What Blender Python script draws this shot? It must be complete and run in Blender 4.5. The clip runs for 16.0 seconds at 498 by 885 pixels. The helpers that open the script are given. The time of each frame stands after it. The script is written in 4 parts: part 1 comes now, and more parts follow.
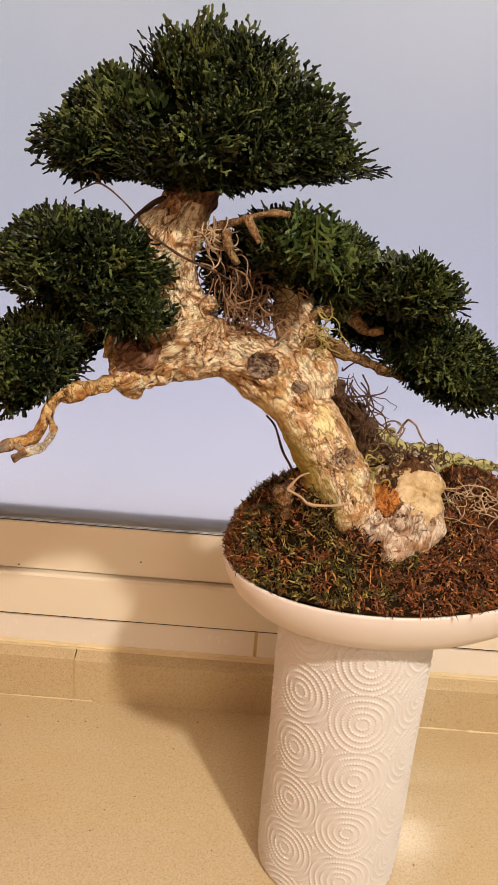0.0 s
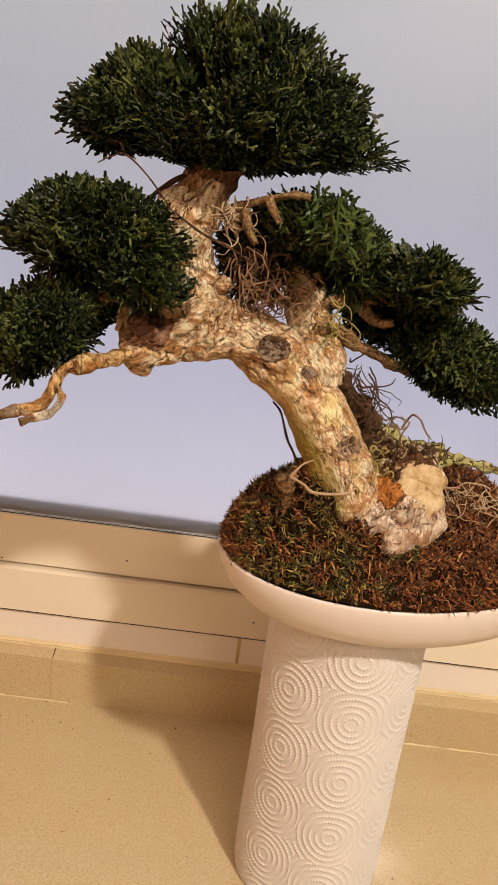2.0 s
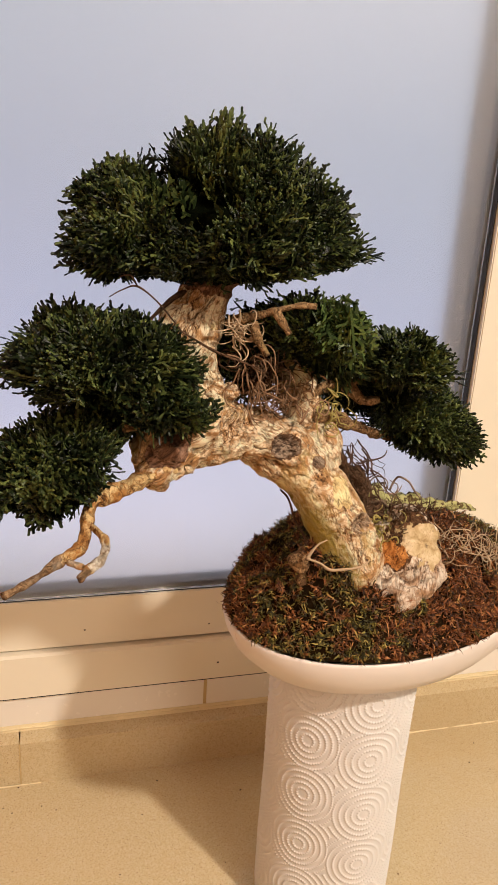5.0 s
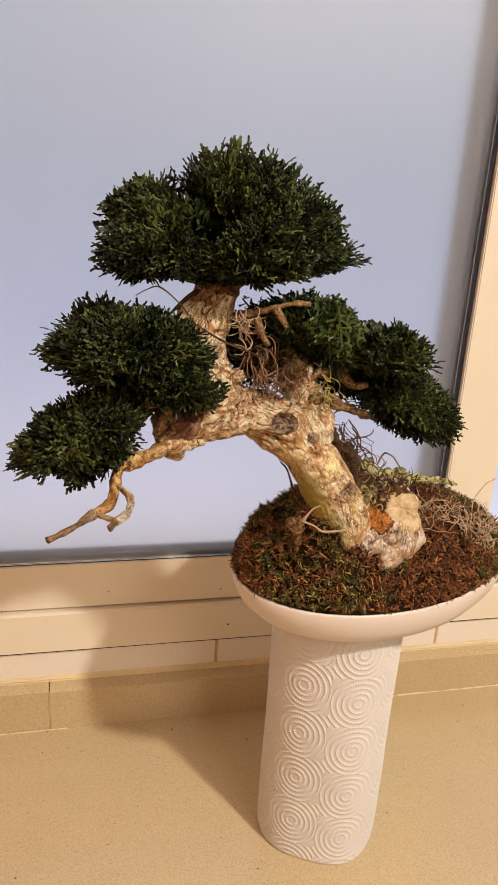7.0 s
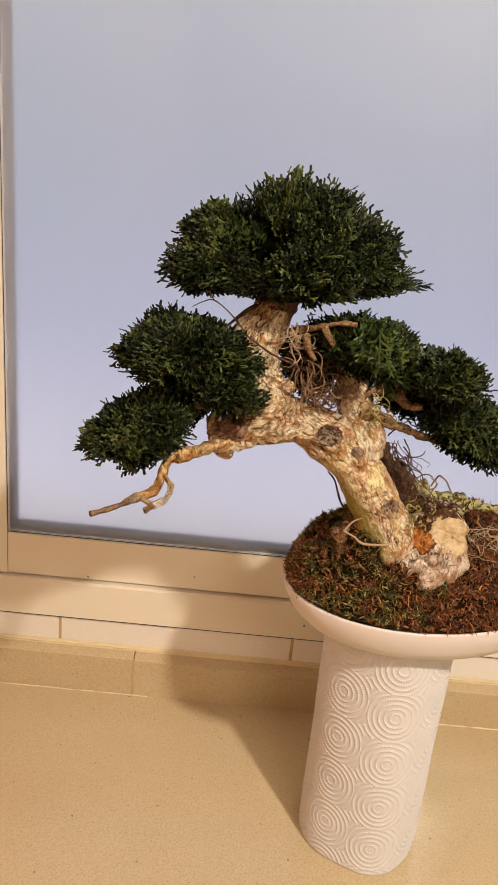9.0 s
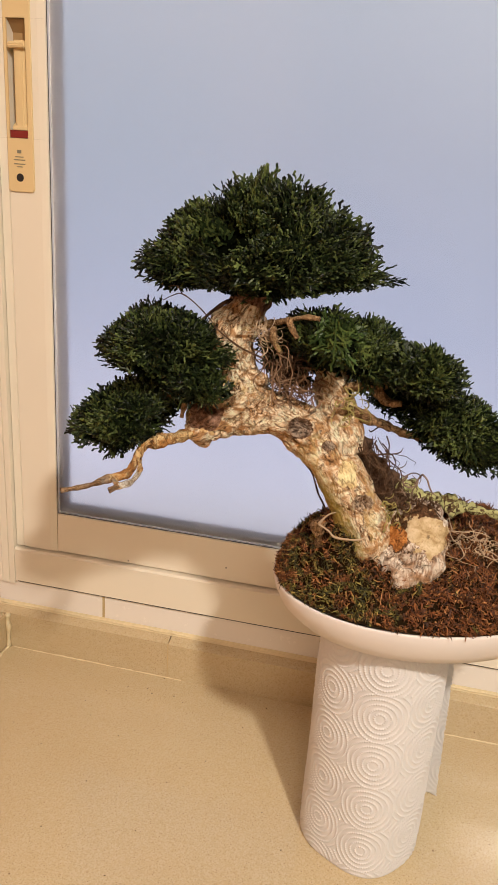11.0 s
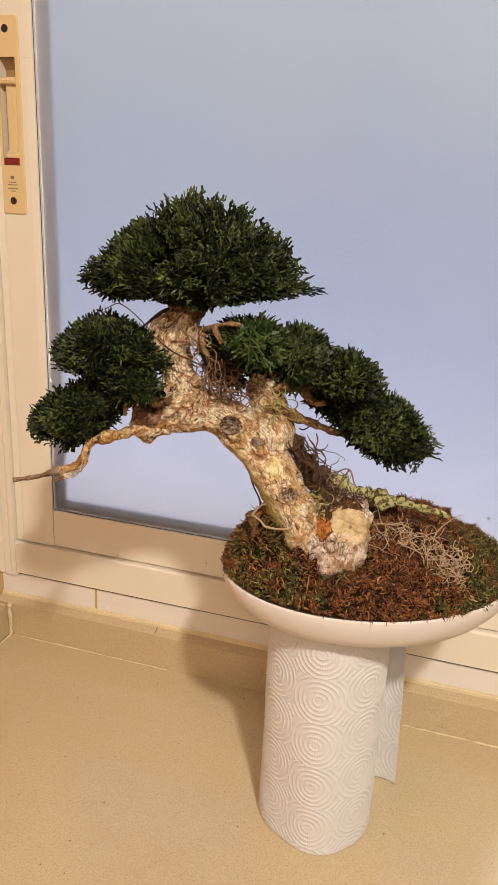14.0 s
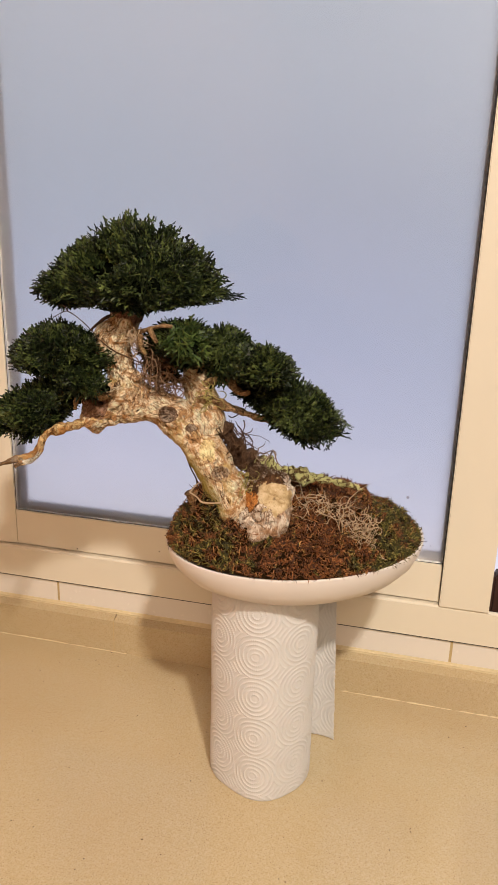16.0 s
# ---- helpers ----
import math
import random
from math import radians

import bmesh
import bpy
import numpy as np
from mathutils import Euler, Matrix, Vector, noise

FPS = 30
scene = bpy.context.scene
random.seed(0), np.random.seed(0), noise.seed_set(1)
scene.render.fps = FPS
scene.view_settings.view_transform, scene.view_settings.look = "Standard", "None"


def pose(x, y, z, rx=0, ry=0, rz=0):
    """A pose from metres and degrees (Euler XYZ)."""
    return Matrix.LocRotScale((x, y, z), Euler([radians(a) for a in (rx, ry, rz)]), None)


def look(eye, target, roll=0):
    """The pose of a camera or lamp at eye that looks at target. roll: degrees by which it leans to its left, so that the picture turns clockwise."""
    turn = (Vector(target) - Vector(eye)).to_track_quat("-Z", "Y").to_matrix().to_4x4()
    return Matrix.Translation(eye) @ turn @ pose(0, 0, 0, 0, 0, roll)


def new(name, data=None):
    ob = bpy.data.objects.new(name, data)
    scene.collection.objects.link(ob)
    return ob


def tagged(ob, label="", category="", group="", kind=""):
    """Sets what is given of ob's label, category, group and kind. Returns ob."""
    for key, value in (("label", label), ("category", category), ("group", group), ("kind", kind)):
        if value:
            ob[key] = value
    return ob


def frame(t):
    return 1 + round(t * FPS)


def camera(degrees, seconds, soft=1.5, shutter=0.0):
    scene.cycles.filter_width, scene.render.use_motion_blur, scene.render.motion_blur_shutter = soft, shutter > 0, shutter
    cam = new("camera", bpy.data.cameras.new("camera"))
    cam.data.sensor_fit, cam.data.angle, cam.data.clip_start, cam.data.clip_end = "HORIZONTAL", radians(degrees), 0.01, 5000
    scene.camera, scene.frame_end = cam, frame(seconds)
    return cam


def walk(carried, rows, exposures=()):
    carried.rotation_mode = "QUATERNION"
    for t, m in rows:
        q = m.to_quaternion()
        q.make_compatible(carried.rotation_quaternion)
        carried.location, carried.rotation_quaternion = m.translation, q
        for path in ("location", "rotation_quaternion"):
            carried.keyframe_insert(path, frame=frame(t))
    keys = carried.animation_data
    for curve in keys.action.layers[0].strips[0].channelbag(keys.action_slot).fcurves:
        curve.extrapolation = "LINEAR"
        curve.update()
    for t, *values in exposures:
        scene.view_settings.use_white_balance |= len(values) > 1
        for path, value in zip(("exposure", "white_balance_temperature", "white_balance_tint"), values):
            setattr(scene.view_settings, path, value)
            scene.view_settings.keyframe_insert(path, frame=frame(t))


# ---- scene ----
cam = camera(37.2, 16.0, soft=0.6)
PATH = [
    (0, (0.03, 0.028, 0.559), (0.015, 1.919, -0.092), 4.3),
    (0.5, (0.024, 0.033, 0.542), (0.024, 1.929, -0.094), 5.2),
    (1, (0.023, 0.033, 0.533), (0.038, 1.935, -0.086), 5.9),
    (1.5, (0.022, 0.023, 0.531), (0.051, 1.932, -0.064), 6.8),
    (2, (0.015, 0.021, 0.529), (0.054, 1.938, -0.039), 7.7),
    (2.5, (-0.008, 0.027, 0.547), (0.04, 1.952, 0.004), 8.0),
    (3, (-0.035, 0.037, 0.567), (0.047, 1.963, 0.037), 6.5),
    (3.5, (-0.065, 0.049, 0.577), (0.123, 1.963, 0.027), 5.3),
    (4, (-0.092, 0.061, 0.577), (0.241, 1.945, -0.006), 4.7),
    (4.5, (-0.102, 0.059, 0.589), (0.37, 1.91, -0.005), 3.4),
    (4.7, (-0.106, 0.056, 0.594), (0.406, 1.894, -0.007), 3.5),
    (6.8, (-0.117, -0.024, 0.616), (0.384, 1.804, -0.024), 3.6),
    (7, (-0.119, -0.029, 0.616), (0.343, 1.809, -0.024), 3.8),
    (7.5, (-0.109, -0.03, 0.61), (0.113, 1.847, -0.045), 3.6),
    (8, (-0.083, -0.033, 0.616), (0.038, 1.852, -0.04), 4.7),
    (8.5, (-0.058, -0.053, 0.626), (-0.048, 1.835, -0.034), 4.9),
    (9, (-0.029, -0.076, 0.634), (-0.032, 1.814, -0.021), 5.4),
    (9.2, (-0.013, -0.074, 0.637), (-0.027, 1.816, -0.017), 5.7),
    (11.3, (0.12, -0.082, 0.638), (-0.297, 1.757, -0.03), 3.6),
    (11.5, (0.131, -0.076, 0.638), (-0.3, 1.759, -0.03), 3.5),
    (12, (0.154, -0.079, 0.638), (-0.31, 1.75, -0.025), 3.4),
    (12.5, (0.171, -0.083, 0.638), (-0.327, 1.739, -0.019), 3.2),
    (13, (0.191, -0.085, 0.642), (-0.317, 1.736, -0.012), 3.0),
    (13.5, (0.201, -0.095, 0.642), (-0.322, 1.723, -0.005), 2.8),
    (14, (0.216, -0.109, 0.648), (-0.314, 1.71, 0.006), 2.7),
    (14.5, (0.221, -0.131, 0.648), (-0.304, 1.693, 0.016), 2.5),
    (15, (0.208, -0.162, 0.65), (-0.305, 1.668, 0.026), 1.2),
    (15.5, (0.223, -0.19, 0.645), (-0.227, 1.662, 0.039), 1.0),
    (16, (0.276, -0.2, 0.649), (-0.174, 1.657, 0.059), 1.6),
]
walk(cam, [(t, look(eye, target, roll)) for t, eye, target, roll in PATH], [(0.0, 0.06, 6580, 11), (1.0, -0.03, 6660, 12), (2.5, -0.05, 6850, 12), (3.5, 0.05, 6700, 11), (4.5, 0.11, 6480, 10), (7.0, -0.01, 6480, 10), (8.0, -0.02, 6650, 10), (9.0, -0.02, 6540, 10), (11.5, 0.0, 6150, 9), (16.0, -0.09, 6260, 9)])

# ---- world, large lights ----
world = bpy.data.worlds.new("world")
scene.world = world
world.use_nodes = True
world.node_tree.nodes["Background"].inputs[0].default_value = (0.55, 0.62, 0.8, 1)
world.node_tree.nodes["Background"].inputs[1].default_value = 0.25
scene.view_settings.exposure = 0.0


def ceiling_area_lamp(x, y, z, watts, size, colour):
    data = bpy.data.lights.new("ceiling_area_lamp", "AREA")
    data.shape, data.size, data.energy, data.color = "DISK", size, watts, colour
    ob = new("ceiling_area_lamp", data)
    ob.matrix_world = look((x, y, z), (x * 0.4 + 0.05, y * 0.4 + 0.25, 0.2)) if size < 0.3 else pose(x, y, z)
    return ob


LAMP_A, LAMP_FILL = (0.66, -0.62, 1.6), (0.60, -1.45, 1.6)
ceiling_area_lamp(*LAMP_A, 31.0, 0.10, (1.0, 0.878, 0.75))
# wide soft fill light, added behind the viewer to lift the shadows
ceiling_area_lamp(*LAMP_FILL, 22.5, 0.80, (1.0, 0.84, 0.67))


# ---- material tools ----
def material(name, rough=0.5, metal=0.0, **extra):
    m = bpy.data.materials.new(name)
    m.use_nodes = True
    b = m.node_tree.nodes["Principled BSDF"]
    b.inputs["Roughness"].default_value, b.inputs["Metallic"].default_value = rough, metal
    for key, value in extra.items():
        b.inputs[key.replace("_", " ")].default_value = value
    return m, m.node_tree.nodes, m.node_tree.links, b


def coords(nodes, links, scale=(1, 1, 1)):
    tc, mp = nodes.new("ShaderNodeTexCoord"), nodes.new("ShaderNodeMapping")
    mp.inputs["Scale"].default_value = scale
    links.new(tc.outputs["Object"], mp.inputs["Vector"])
    return mp.outputs[0]


def noise_of(nodes, links, vec, scale, detail=4.0, rough=0.55, distort=0.0):
    n = nodes.new("ShaderNodeTexNoise")
    n.inputs["Scale"].default_value, n.inputs["Detail"].default_value = scale, detail
    n.inputs["Roughness"].default_value, n.inputs["Distortion"].default_value = rough, distort
    links.new(vec, n.inputs["Vector"])
    return n.outputs["Fac"]


def voronoi_of(nodes, links, vec, scale, feature="F1", randomness=1.0):
    n = nodes.new("ShaderNodeTexVoronoi")
    n.feature = feature
    n.inputs["Scale"].default_value, n.inputs["Randomness"].default_value = scale, randomness
    links.new(vec, n.inputs["Vector"])
    return n


def ramp_of(nodes, links, fac, *stops):
    r = nodes.new("ShaderNodeValToRGB")
    el = r.color_ramp.elements
    while len(el) < len(stops):
        el.new(0.5)
    for e, (p, c) in zip(el, stops):
        e.position = p
        e.color = (c, c, c, 1) if isinstance(c, (int, float)) else (*c, 1)
    links.new(fac, r.inputs[0])
    return r.outputs[0]


def mix_of(nodes, links, fac, a, b, how="MIX"):
    n = nodes.new("ShaderNodeMix")
    n.data_type, n.blend_type = "RGBA", how
    for socket, value in ((n.inputs["Factor"], fac), (n.inputs[6], a), (n.inputs[7], b)):
        if isinstance(value, (int, float)):
            socket.default_value = value
        elif isinstance(value, tuple):
            socket.default_value = (*value, 1)
        else:
            links.new(value, socket)
    return n.outputs[2]


def bump_of(nodes, links, bsdf, height, strength, distance):
    n = nodes.new("ShaderNodeBump")
    n.inputs["Strength"].default_value, n.inputs["Distance"].default_value = strength, distance
    links.new(height, n.inputs["Height"])
    links.new(n.outputs[0], bsdf.inputs["Normal"])


def plain(name, colour, rough=0.5, vary=0.06, scale=30.0, bump=0.0, metal=0.0):
    """A surface of one paint with faint mottling at two scales and a fine grain."""
    m, nd, ln, b = material(name, rough, metal)
    v = coords(nd, ln)
    big, fine = noise_of(nd, ln, v, scale * 0.2, 3), noise_of(nd, ln, v, scale * 4, 5)
    dark, light = tuple(c * (1 - vary) for c in colour), tuple(min(1, c * (1 + vary)) for c in colour)
    c1 = mix_of(nd, ln, big, dark, light)
    ln.new(mix_of(nd, ln, mix_of(nd, ln, 0.3, (0.5, 0.5, 0.5), fine), c1, c1, "MIX"), b.inputs["Base Color"])
    ln.new(ramp_of(nd, ln, fine, (0.3, max(0, rough - 0.07)), (0.7, min(1, rough + 0.07))), b.inputs["Roughness"])
    b.inputs["Specular IOR Level"].default_value = 0.0 if rough >= 0.9 else 0.5
    if bump:
        bump_of(nd, ln, b, fine, bump, 0.001)
    return m


def quartz_material():
    m, nd, ln, b = material("speckled_quartz", 0.22)
    v = coords(nd, ln)
    base = mix_of(nd, ln, noise_of(nd, ln, v, 9, 4), (0.52, 0.41, 0.235), (0.58, 0.465, 0.28))
    grains = voronoi_of(nd, ln, v, 700)
    c = mix_of(nd, ln, ramp_of(nd, ln, grains.outputs["Color"], (0.0, 0.0), (0.25, 0.0), (0.9, 0.6)), base, (0.64, 0.55, 0.38))
    spots = voronoi_of(nd, ln, v, 460)
    pick = ramp_of(nd, ln, spots.outputs["Color"], (0.20, 0.95), (0.26, 0.0))
    near = ramp_of(nd, ln, spots.outputs["Distance"], (0.12, 1.0), (0.34, 0.0))
    c = mix_of(nd, ln, mix_of(nd, ln, 1.0, pick, near, "MULTIPLY"), c, (0.30, 0.19, 0.10))
    grit = noise_of(nd, ln, v, 520, 3, 0.6)
    c = mix_of(nd, ln, ramp_of(nd, ln, grit, (0.36, 0.55), (0.47, 0.0)), c, (0.40, 0.29, 0.15))
    c = mix_of(nd, ln, ramp_of(nd, ln, noise_of(nd, ln, v, 4.5, 5, 0.6), (0.45, 0.0), (0.72, 0.35)), c, (0.47, 0.33, 0.16))
    chips = voronoi_of(nd, ln, v, 120)
    pick2 = ramp_of(nd, ln, chips.outputs["Color"], (0.09, 1.0), (0.13, 0.0))
    near2 = ramp_of(nd, ln, chips.outputs["Distance"], (0.06, 1.0), (0.15, 0.0))
    c = mix_of(nd, ln, mix_of(nd, ln, 1.0, pick2, near2, "MULTIPLY"), c, (0.17, 0.10, 0.05))
    ln.new(c, b.inputs["Base Color"])
    ln.new(ramp_of(nd, ln, noise_of(nd, ln, v, 14, 6), (0.3, 0.12), (0.7, 0.17)), b.inputs["Roughness"])
    bump_of(nd, ln, b, noise_of(nd, ln, v, 60, 4), 0.03, 0.002)
    return m


def bark_material(name, pale, tan, deep, stain=None, stain_at=0.55, size=1.0, flowing=False, algae=None, stain_size=24):
    """Flaking bark: cream plates, rusty cracks, dark fissures; hollows get painted shade; algae colours the trunk's
    underside in streaks.
    """
    m, nd, ln, b = material(name, 0.8)
    b.inputs["Specular IOR Level"].default_value = 0.25
    v = coords(nd, ln)
    flow = coords(nd, ln, (1.0, 1.0, 0.75))
    if flowing:
        at = nd.new("ShaderNodeAttribute")
        at.attribute_name = "flow"
        flow = at.outputs["Vector"]
    patches = noise_of(nd, ln, v, 75 * size, 6, 0.7, 0.8)
    rust = tuple(0.55 * a + 0.45 * c for a, c in zip(tan, deep))
    c = ramp_of(nd, ln, patches, (0.33, rust), (0.415, tan), (0.50, pale), (0.64, tuple(min(0.85, k * 1.28) for k in pale)))
    broad = noise_of(nd, ln, v, 38 * size, 4, 0.6, 1.2)
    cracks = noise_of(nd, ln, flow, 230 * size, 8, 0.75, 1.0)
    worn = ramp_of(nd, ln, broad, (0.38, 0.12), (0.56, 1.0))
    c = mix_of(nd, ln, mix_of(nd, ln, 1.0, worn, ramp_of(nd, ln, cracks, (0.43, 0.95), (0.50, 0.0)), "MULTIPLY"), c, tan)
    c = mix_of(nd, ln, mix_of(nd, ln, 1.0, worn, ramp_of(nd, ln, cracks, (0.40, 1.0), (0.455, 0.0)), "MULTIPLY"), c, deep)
    seam = noise_of(nd, ln, flow, 120 * size, 5, 0.6, 1.6)
    line = ramp_of(nd, ln, seam, (0.475, 0.0), (0.50, 0.9), (0.525, 0.0))
    c = mix_of(nd, ln, mix_of(nd, ln, 1.0, line, ramp_of(nd, ln, broad, (0.38, 0.0), (0.50, 1.0)), "MULTIPLY"), c, deep)
    thin = noise_of(nd, ln, flow, 480 * size, 5, 0.7, 0.8)
    c = mix_of(nd, ln, ramp_of(nd, ln, thin, (0.39, 0.9), (0.45, 0.0)), c, rust)
    flakes = voronoi_of(nd, ln, flow, 230 * size, "DISTANCE_TO_EDGE")
    c = mix_of(nd, ln, ramp_of(nd, ln, flakes.outputs["Distance"], (0.0, 0.55), (0.07, 0.0)), c, tan)
    # Pointiness paints crease shade into the hollows, over the bark's own dark cracks
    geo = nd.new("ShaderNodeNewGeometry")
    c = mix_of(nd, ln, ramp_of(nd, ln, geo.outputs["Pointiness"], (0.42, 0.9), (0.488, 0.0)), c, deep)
    if stain:
        c = mix_of(nd, ln, ramp_of(nd, ln, noise_of(nd, ln, v, stain_size, 4, 0.6, 0.8), (stain_at, 0.0), (stain_at + (0.10 if stain_size < 60 else 0.04), 0.65 if stain_size < 60 else 0.95)), c, stain)
    if algae:
        part_of = nd.new("ShaderNodeSeparateXYZ")
        ln.new(flow, part_of.inputs[0])
        sum_of = nd.new("ShaderNodeMath")
        sum_of.operation = "MULTIPLY_ADD"
        ln.new(noise_of(nd, ln, flow, 150, 5, 0.7, 0.5), sum_of.inputs[0])
        sum_of.inputs[1].default_value = 0.022
        ln.new(part_of.outputs[1], sum_of.inputs[2])
        low = ramp_of(nd, ln, part_of.outputs[2], (0.044, 1.0), (0.060, 0.0))
        side = ramp_of(nd, ln, sum_of.outputs[0], (0.013, 0.0), (0.021, 0.85))
        c = mix_of(nd, ln, mix_of(nd, ln, 1.0, low, side, "MULTIPLY"), c, algae)
    ln.new(c, b.inputs["Base Color"])
    both = mix_of(nd, ln, 0.5, cracks, thin)
    bump_of(nd, ln, b, mix_of(nd, ln, line, both, (0.2, 0.2, 0.2)), 1.0, 0.002)
    return m


def cut_material():
    """Sawn wood: cream with a brownish green heart, faint rings and rot spots."""
    m, nd, ln, b = material("sawn_wood", 0.7)
    v = coords(nd, ln)
    c = ramp_of(nd, ln, noise_of(nd, ln, v, 95, 6, 0.65, 0.5), (0.34, (0.30, 0.19, 0.075)), (0.46, (0.50, 0.36, 0.18)), (0.62, (0.66, 0.52, 0.32)))
    c = mix_of(nd, ln, ramp_of(nd, ln, noise_of(nd, ln, v, 420, 5, 0.7, 0.6), (0.36, 0.8), (0.45, 0.0)), c, (0.36, 0.22, 0.09))
    c = mix_of(nd, ln, ramp_of(nd, ln, noise_of(nd, ln, v, 210, 3, 0.6, 0.3), (0.66, 0.0), (0.72, 0.9)), c, (0.10, 0.055, 0.025))
    ln.new(c, b.inputs["Base Color"])
    bump_of(nd, ln, b, noise_of(nd, ln, v, 380, 5, 0.7, 0.5), 0.6, 0.0015)
    return m


def leaf_material(name, dark, mid, light):
    """Scale leaves: each fan has its own tone, each leaf a little of its own; the near-black end also paints shade
    between fans.
    """
    m, nd, ln, b = material(name, 0.42)
    geo = nd.new("ShaderNodeNewGeometry")
    at = nd.new("ShaderNodeAttribute")
    at.attribute_name = "tone"
    v = coords(nd, ln)
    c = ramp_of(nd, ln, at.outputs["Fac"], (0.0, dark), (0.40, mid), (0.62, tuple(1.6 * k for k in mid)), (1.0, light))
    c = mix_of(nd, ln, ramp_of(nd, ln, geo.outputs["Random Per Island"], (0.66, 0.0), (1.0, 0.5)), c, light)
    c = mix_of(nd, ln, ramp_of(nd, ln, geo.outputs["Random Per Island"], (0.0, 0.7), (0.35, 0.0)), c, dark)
    ln.new(c, b.inputs["Base Color"])
    b.inputs["Specular IOR Level"].default_value = 0.25
    bump_of(nd, ln, b, noise_of(nd, ln, v, 900, 2), 0.5, 0.0006)
    return m


def moss_material():
    m, nd, ln, b = material("moss_strands", 0.7)
    v = coords(nd, ln)
    geo = nd.new("ShaderNodeNewGeometry")
    part_of = nd.new("ShaderNodeSeparateXYZ")
    ln.new(v, part_of.inputs[0])
    lean = nd.new("ShaderNodeMath")
    lean.operation = "ADD"
    ln.new(ramp_of(nd, ln, part_of.outputs[0], (0.02, 0.12), (0.06, 0.08), (0.10, 0.08), (0.14, 0.21), (0.19, 0.24), (0.215, 0.17), (0.25, 0.06)), lean.inputs[0])
    ln.new(noise_of(nd, ln, v, 58, 5, 0.7, 0.8), lean.inputs[1])
    brown = ramp_of(nd, ln, geo.outputs["Random Per Island"], (0.0, (0.022, 0.008, 0.003)), (0.45, (0.13, 0.040, 0.009)), (0.8, (0.26, 0.085, 0.019)), (1.0, (0.47, 0.22, 0.07)))
    green = ramp_of(nd, ln, geo.outputs["Random Per Island"], (0.0, (0.008, 0.008, 0.002)), (0.45, (0.050, 0.046, 0.007)), (0.8, (0.155, 0.130, 0.020)), (1.0, (0.46, 0.37, 0.09)))
    ln.new(mix_of(nd, ln, ramp_of(nd, ln, lean.outputs[0], (0.57, 0.0), (0.64, 1.0)), green, brown), b.inputs["Base Color"])
    return m


def frosted_material():
    m, nd, ln, b = material("frosted_glass", 0.42, 0.0, Transmission_Weight=1.0, IOR=1.45)
    v = coords(nd, ln)
    b.inputs["Base Color"].default_value = (0.97, 0.975, 0.985, 1)
    ln.new(ramp_of(nd, ln, noise_of(nd, ln, v, 16, 5), (0.3, 0.38), (0.7, 0.46)), b.inputs["Roughness"])
    return m


def daylight_material():
    """The hazy evening outside the window: soft bands of lavender and grey-blue."""
    m, nd, ln, b = material("evening_haze")
    nd.remove(b)
    em, out = nd.new("ShaderNodeEmission"), nd["Material Output"]
    tc, sep, mp = nd.new("ShaderNodeTexCoord"), nd.new("ShaderNodeSeparateXYZ"), nd.new("ShaderNodeMapRange")
    ln.new(tc.outputs["Object"], sep.inputs[0])
    ln.new(sep.outputs["Z"], mp.inputs[0])
    mp.inputs[1].default_value, mp.inputs[2].default_value = -1.2, 1.4
    c = ramp_of(nd, ln, mp.outputs[0], (0.0, (1.12, 1.04, 1.12)), (0.22, (0.83, 0.79, 0.95)), (0.48, (0.54, 0.54, 0.73)), (0.75, (0.48, 0.49, 0.58)), (1.0, (0.60, 0.59, 0.64)))
    ln.new(mix_of(nd, ln, ramp_of(nd, ln, noise_of(nd, ln, coords(nd, ln), 0.9, 2), (0.35, 0.0), (0.65, 0.42)), c, (0.47, 0.53, 0.62)), em.inputs[0])
    em.inputs[1].default_value = 1.0
    ln.new(em.outputs[0], out.inputs[0])
    return m


QUARTZ = quartz_material()
CREAM = plain("cream_aluminium", (0.825, 0.76, 0.625), 0.17, 0.03, 12, 0.03)
TILE = plain("white_glazed_tile", (0.83, 0.775, 0.70), 0.22, 0.012, 20, 0.02)
GROUT = plain("stained_grout", (0.55, 0.41, 0.20), 0.85, 0.25, 90, 0.4)
CAULK = plain("yellowed_sealant", (0.75, 0.63, 0.39), 0.5, 0.2, 120, 0.3)
# brown for the unseen walls, chosen to weaken the light they bounce
ROOM = plain("unseen_room_brown", (0.40, 0.33, 0.25), 0.6, 0.1, 8)
WALL = plain("warm_white_plaster", (0.72, 0.66, 0.57), 0.8, 0.04, 10, 0.2)
TERRACOTTA = plain("salmon_paint", (0.58, 0.35, 0.22), 0.6, 0.06, 20, 0.2)
FLOOR = plain("grey_floor", (0.35, 0.30, 0.25), 0.5, 0.1, 8)
RUBBER_AND_GAP = plain("dark_rubber_and_gap", (0.035, 0.033, 0.035), 0.6, 0.2, 80)
BEAD = plain("grey_outer_bead", (0.20, 0.19, 0.20), 0.5, 0.1, 30)
OUTER = plain("weathered_outer_frame", (0.50, 0.45, 0.40), 0.5, 0.05, 20)
SMUDGE = plain("pale_dust", (0.42, 0.42, 0.46), 0.8, 0.2, 300)
SILVER = plain("silver_edge", (0.50, 0.52, 0.60), 0.4, 0.03, 10)
FROST = frosted_material()
GLAZE = material("polished_glass_face", 0.06, 0.0, Transmission_Weight=1.0, IOR=1.45)[0]
HAZE = daylight_material()
CERAMIC = plain("matte_white_glaze", (0.76, 0.70, 0.65), 0.42, 0.03, 25, 0.04)
PAPER = plain("white_tissue_paper", (0.70, 0.685, 0.67), 0.9, 0.02, 60, 0.15)
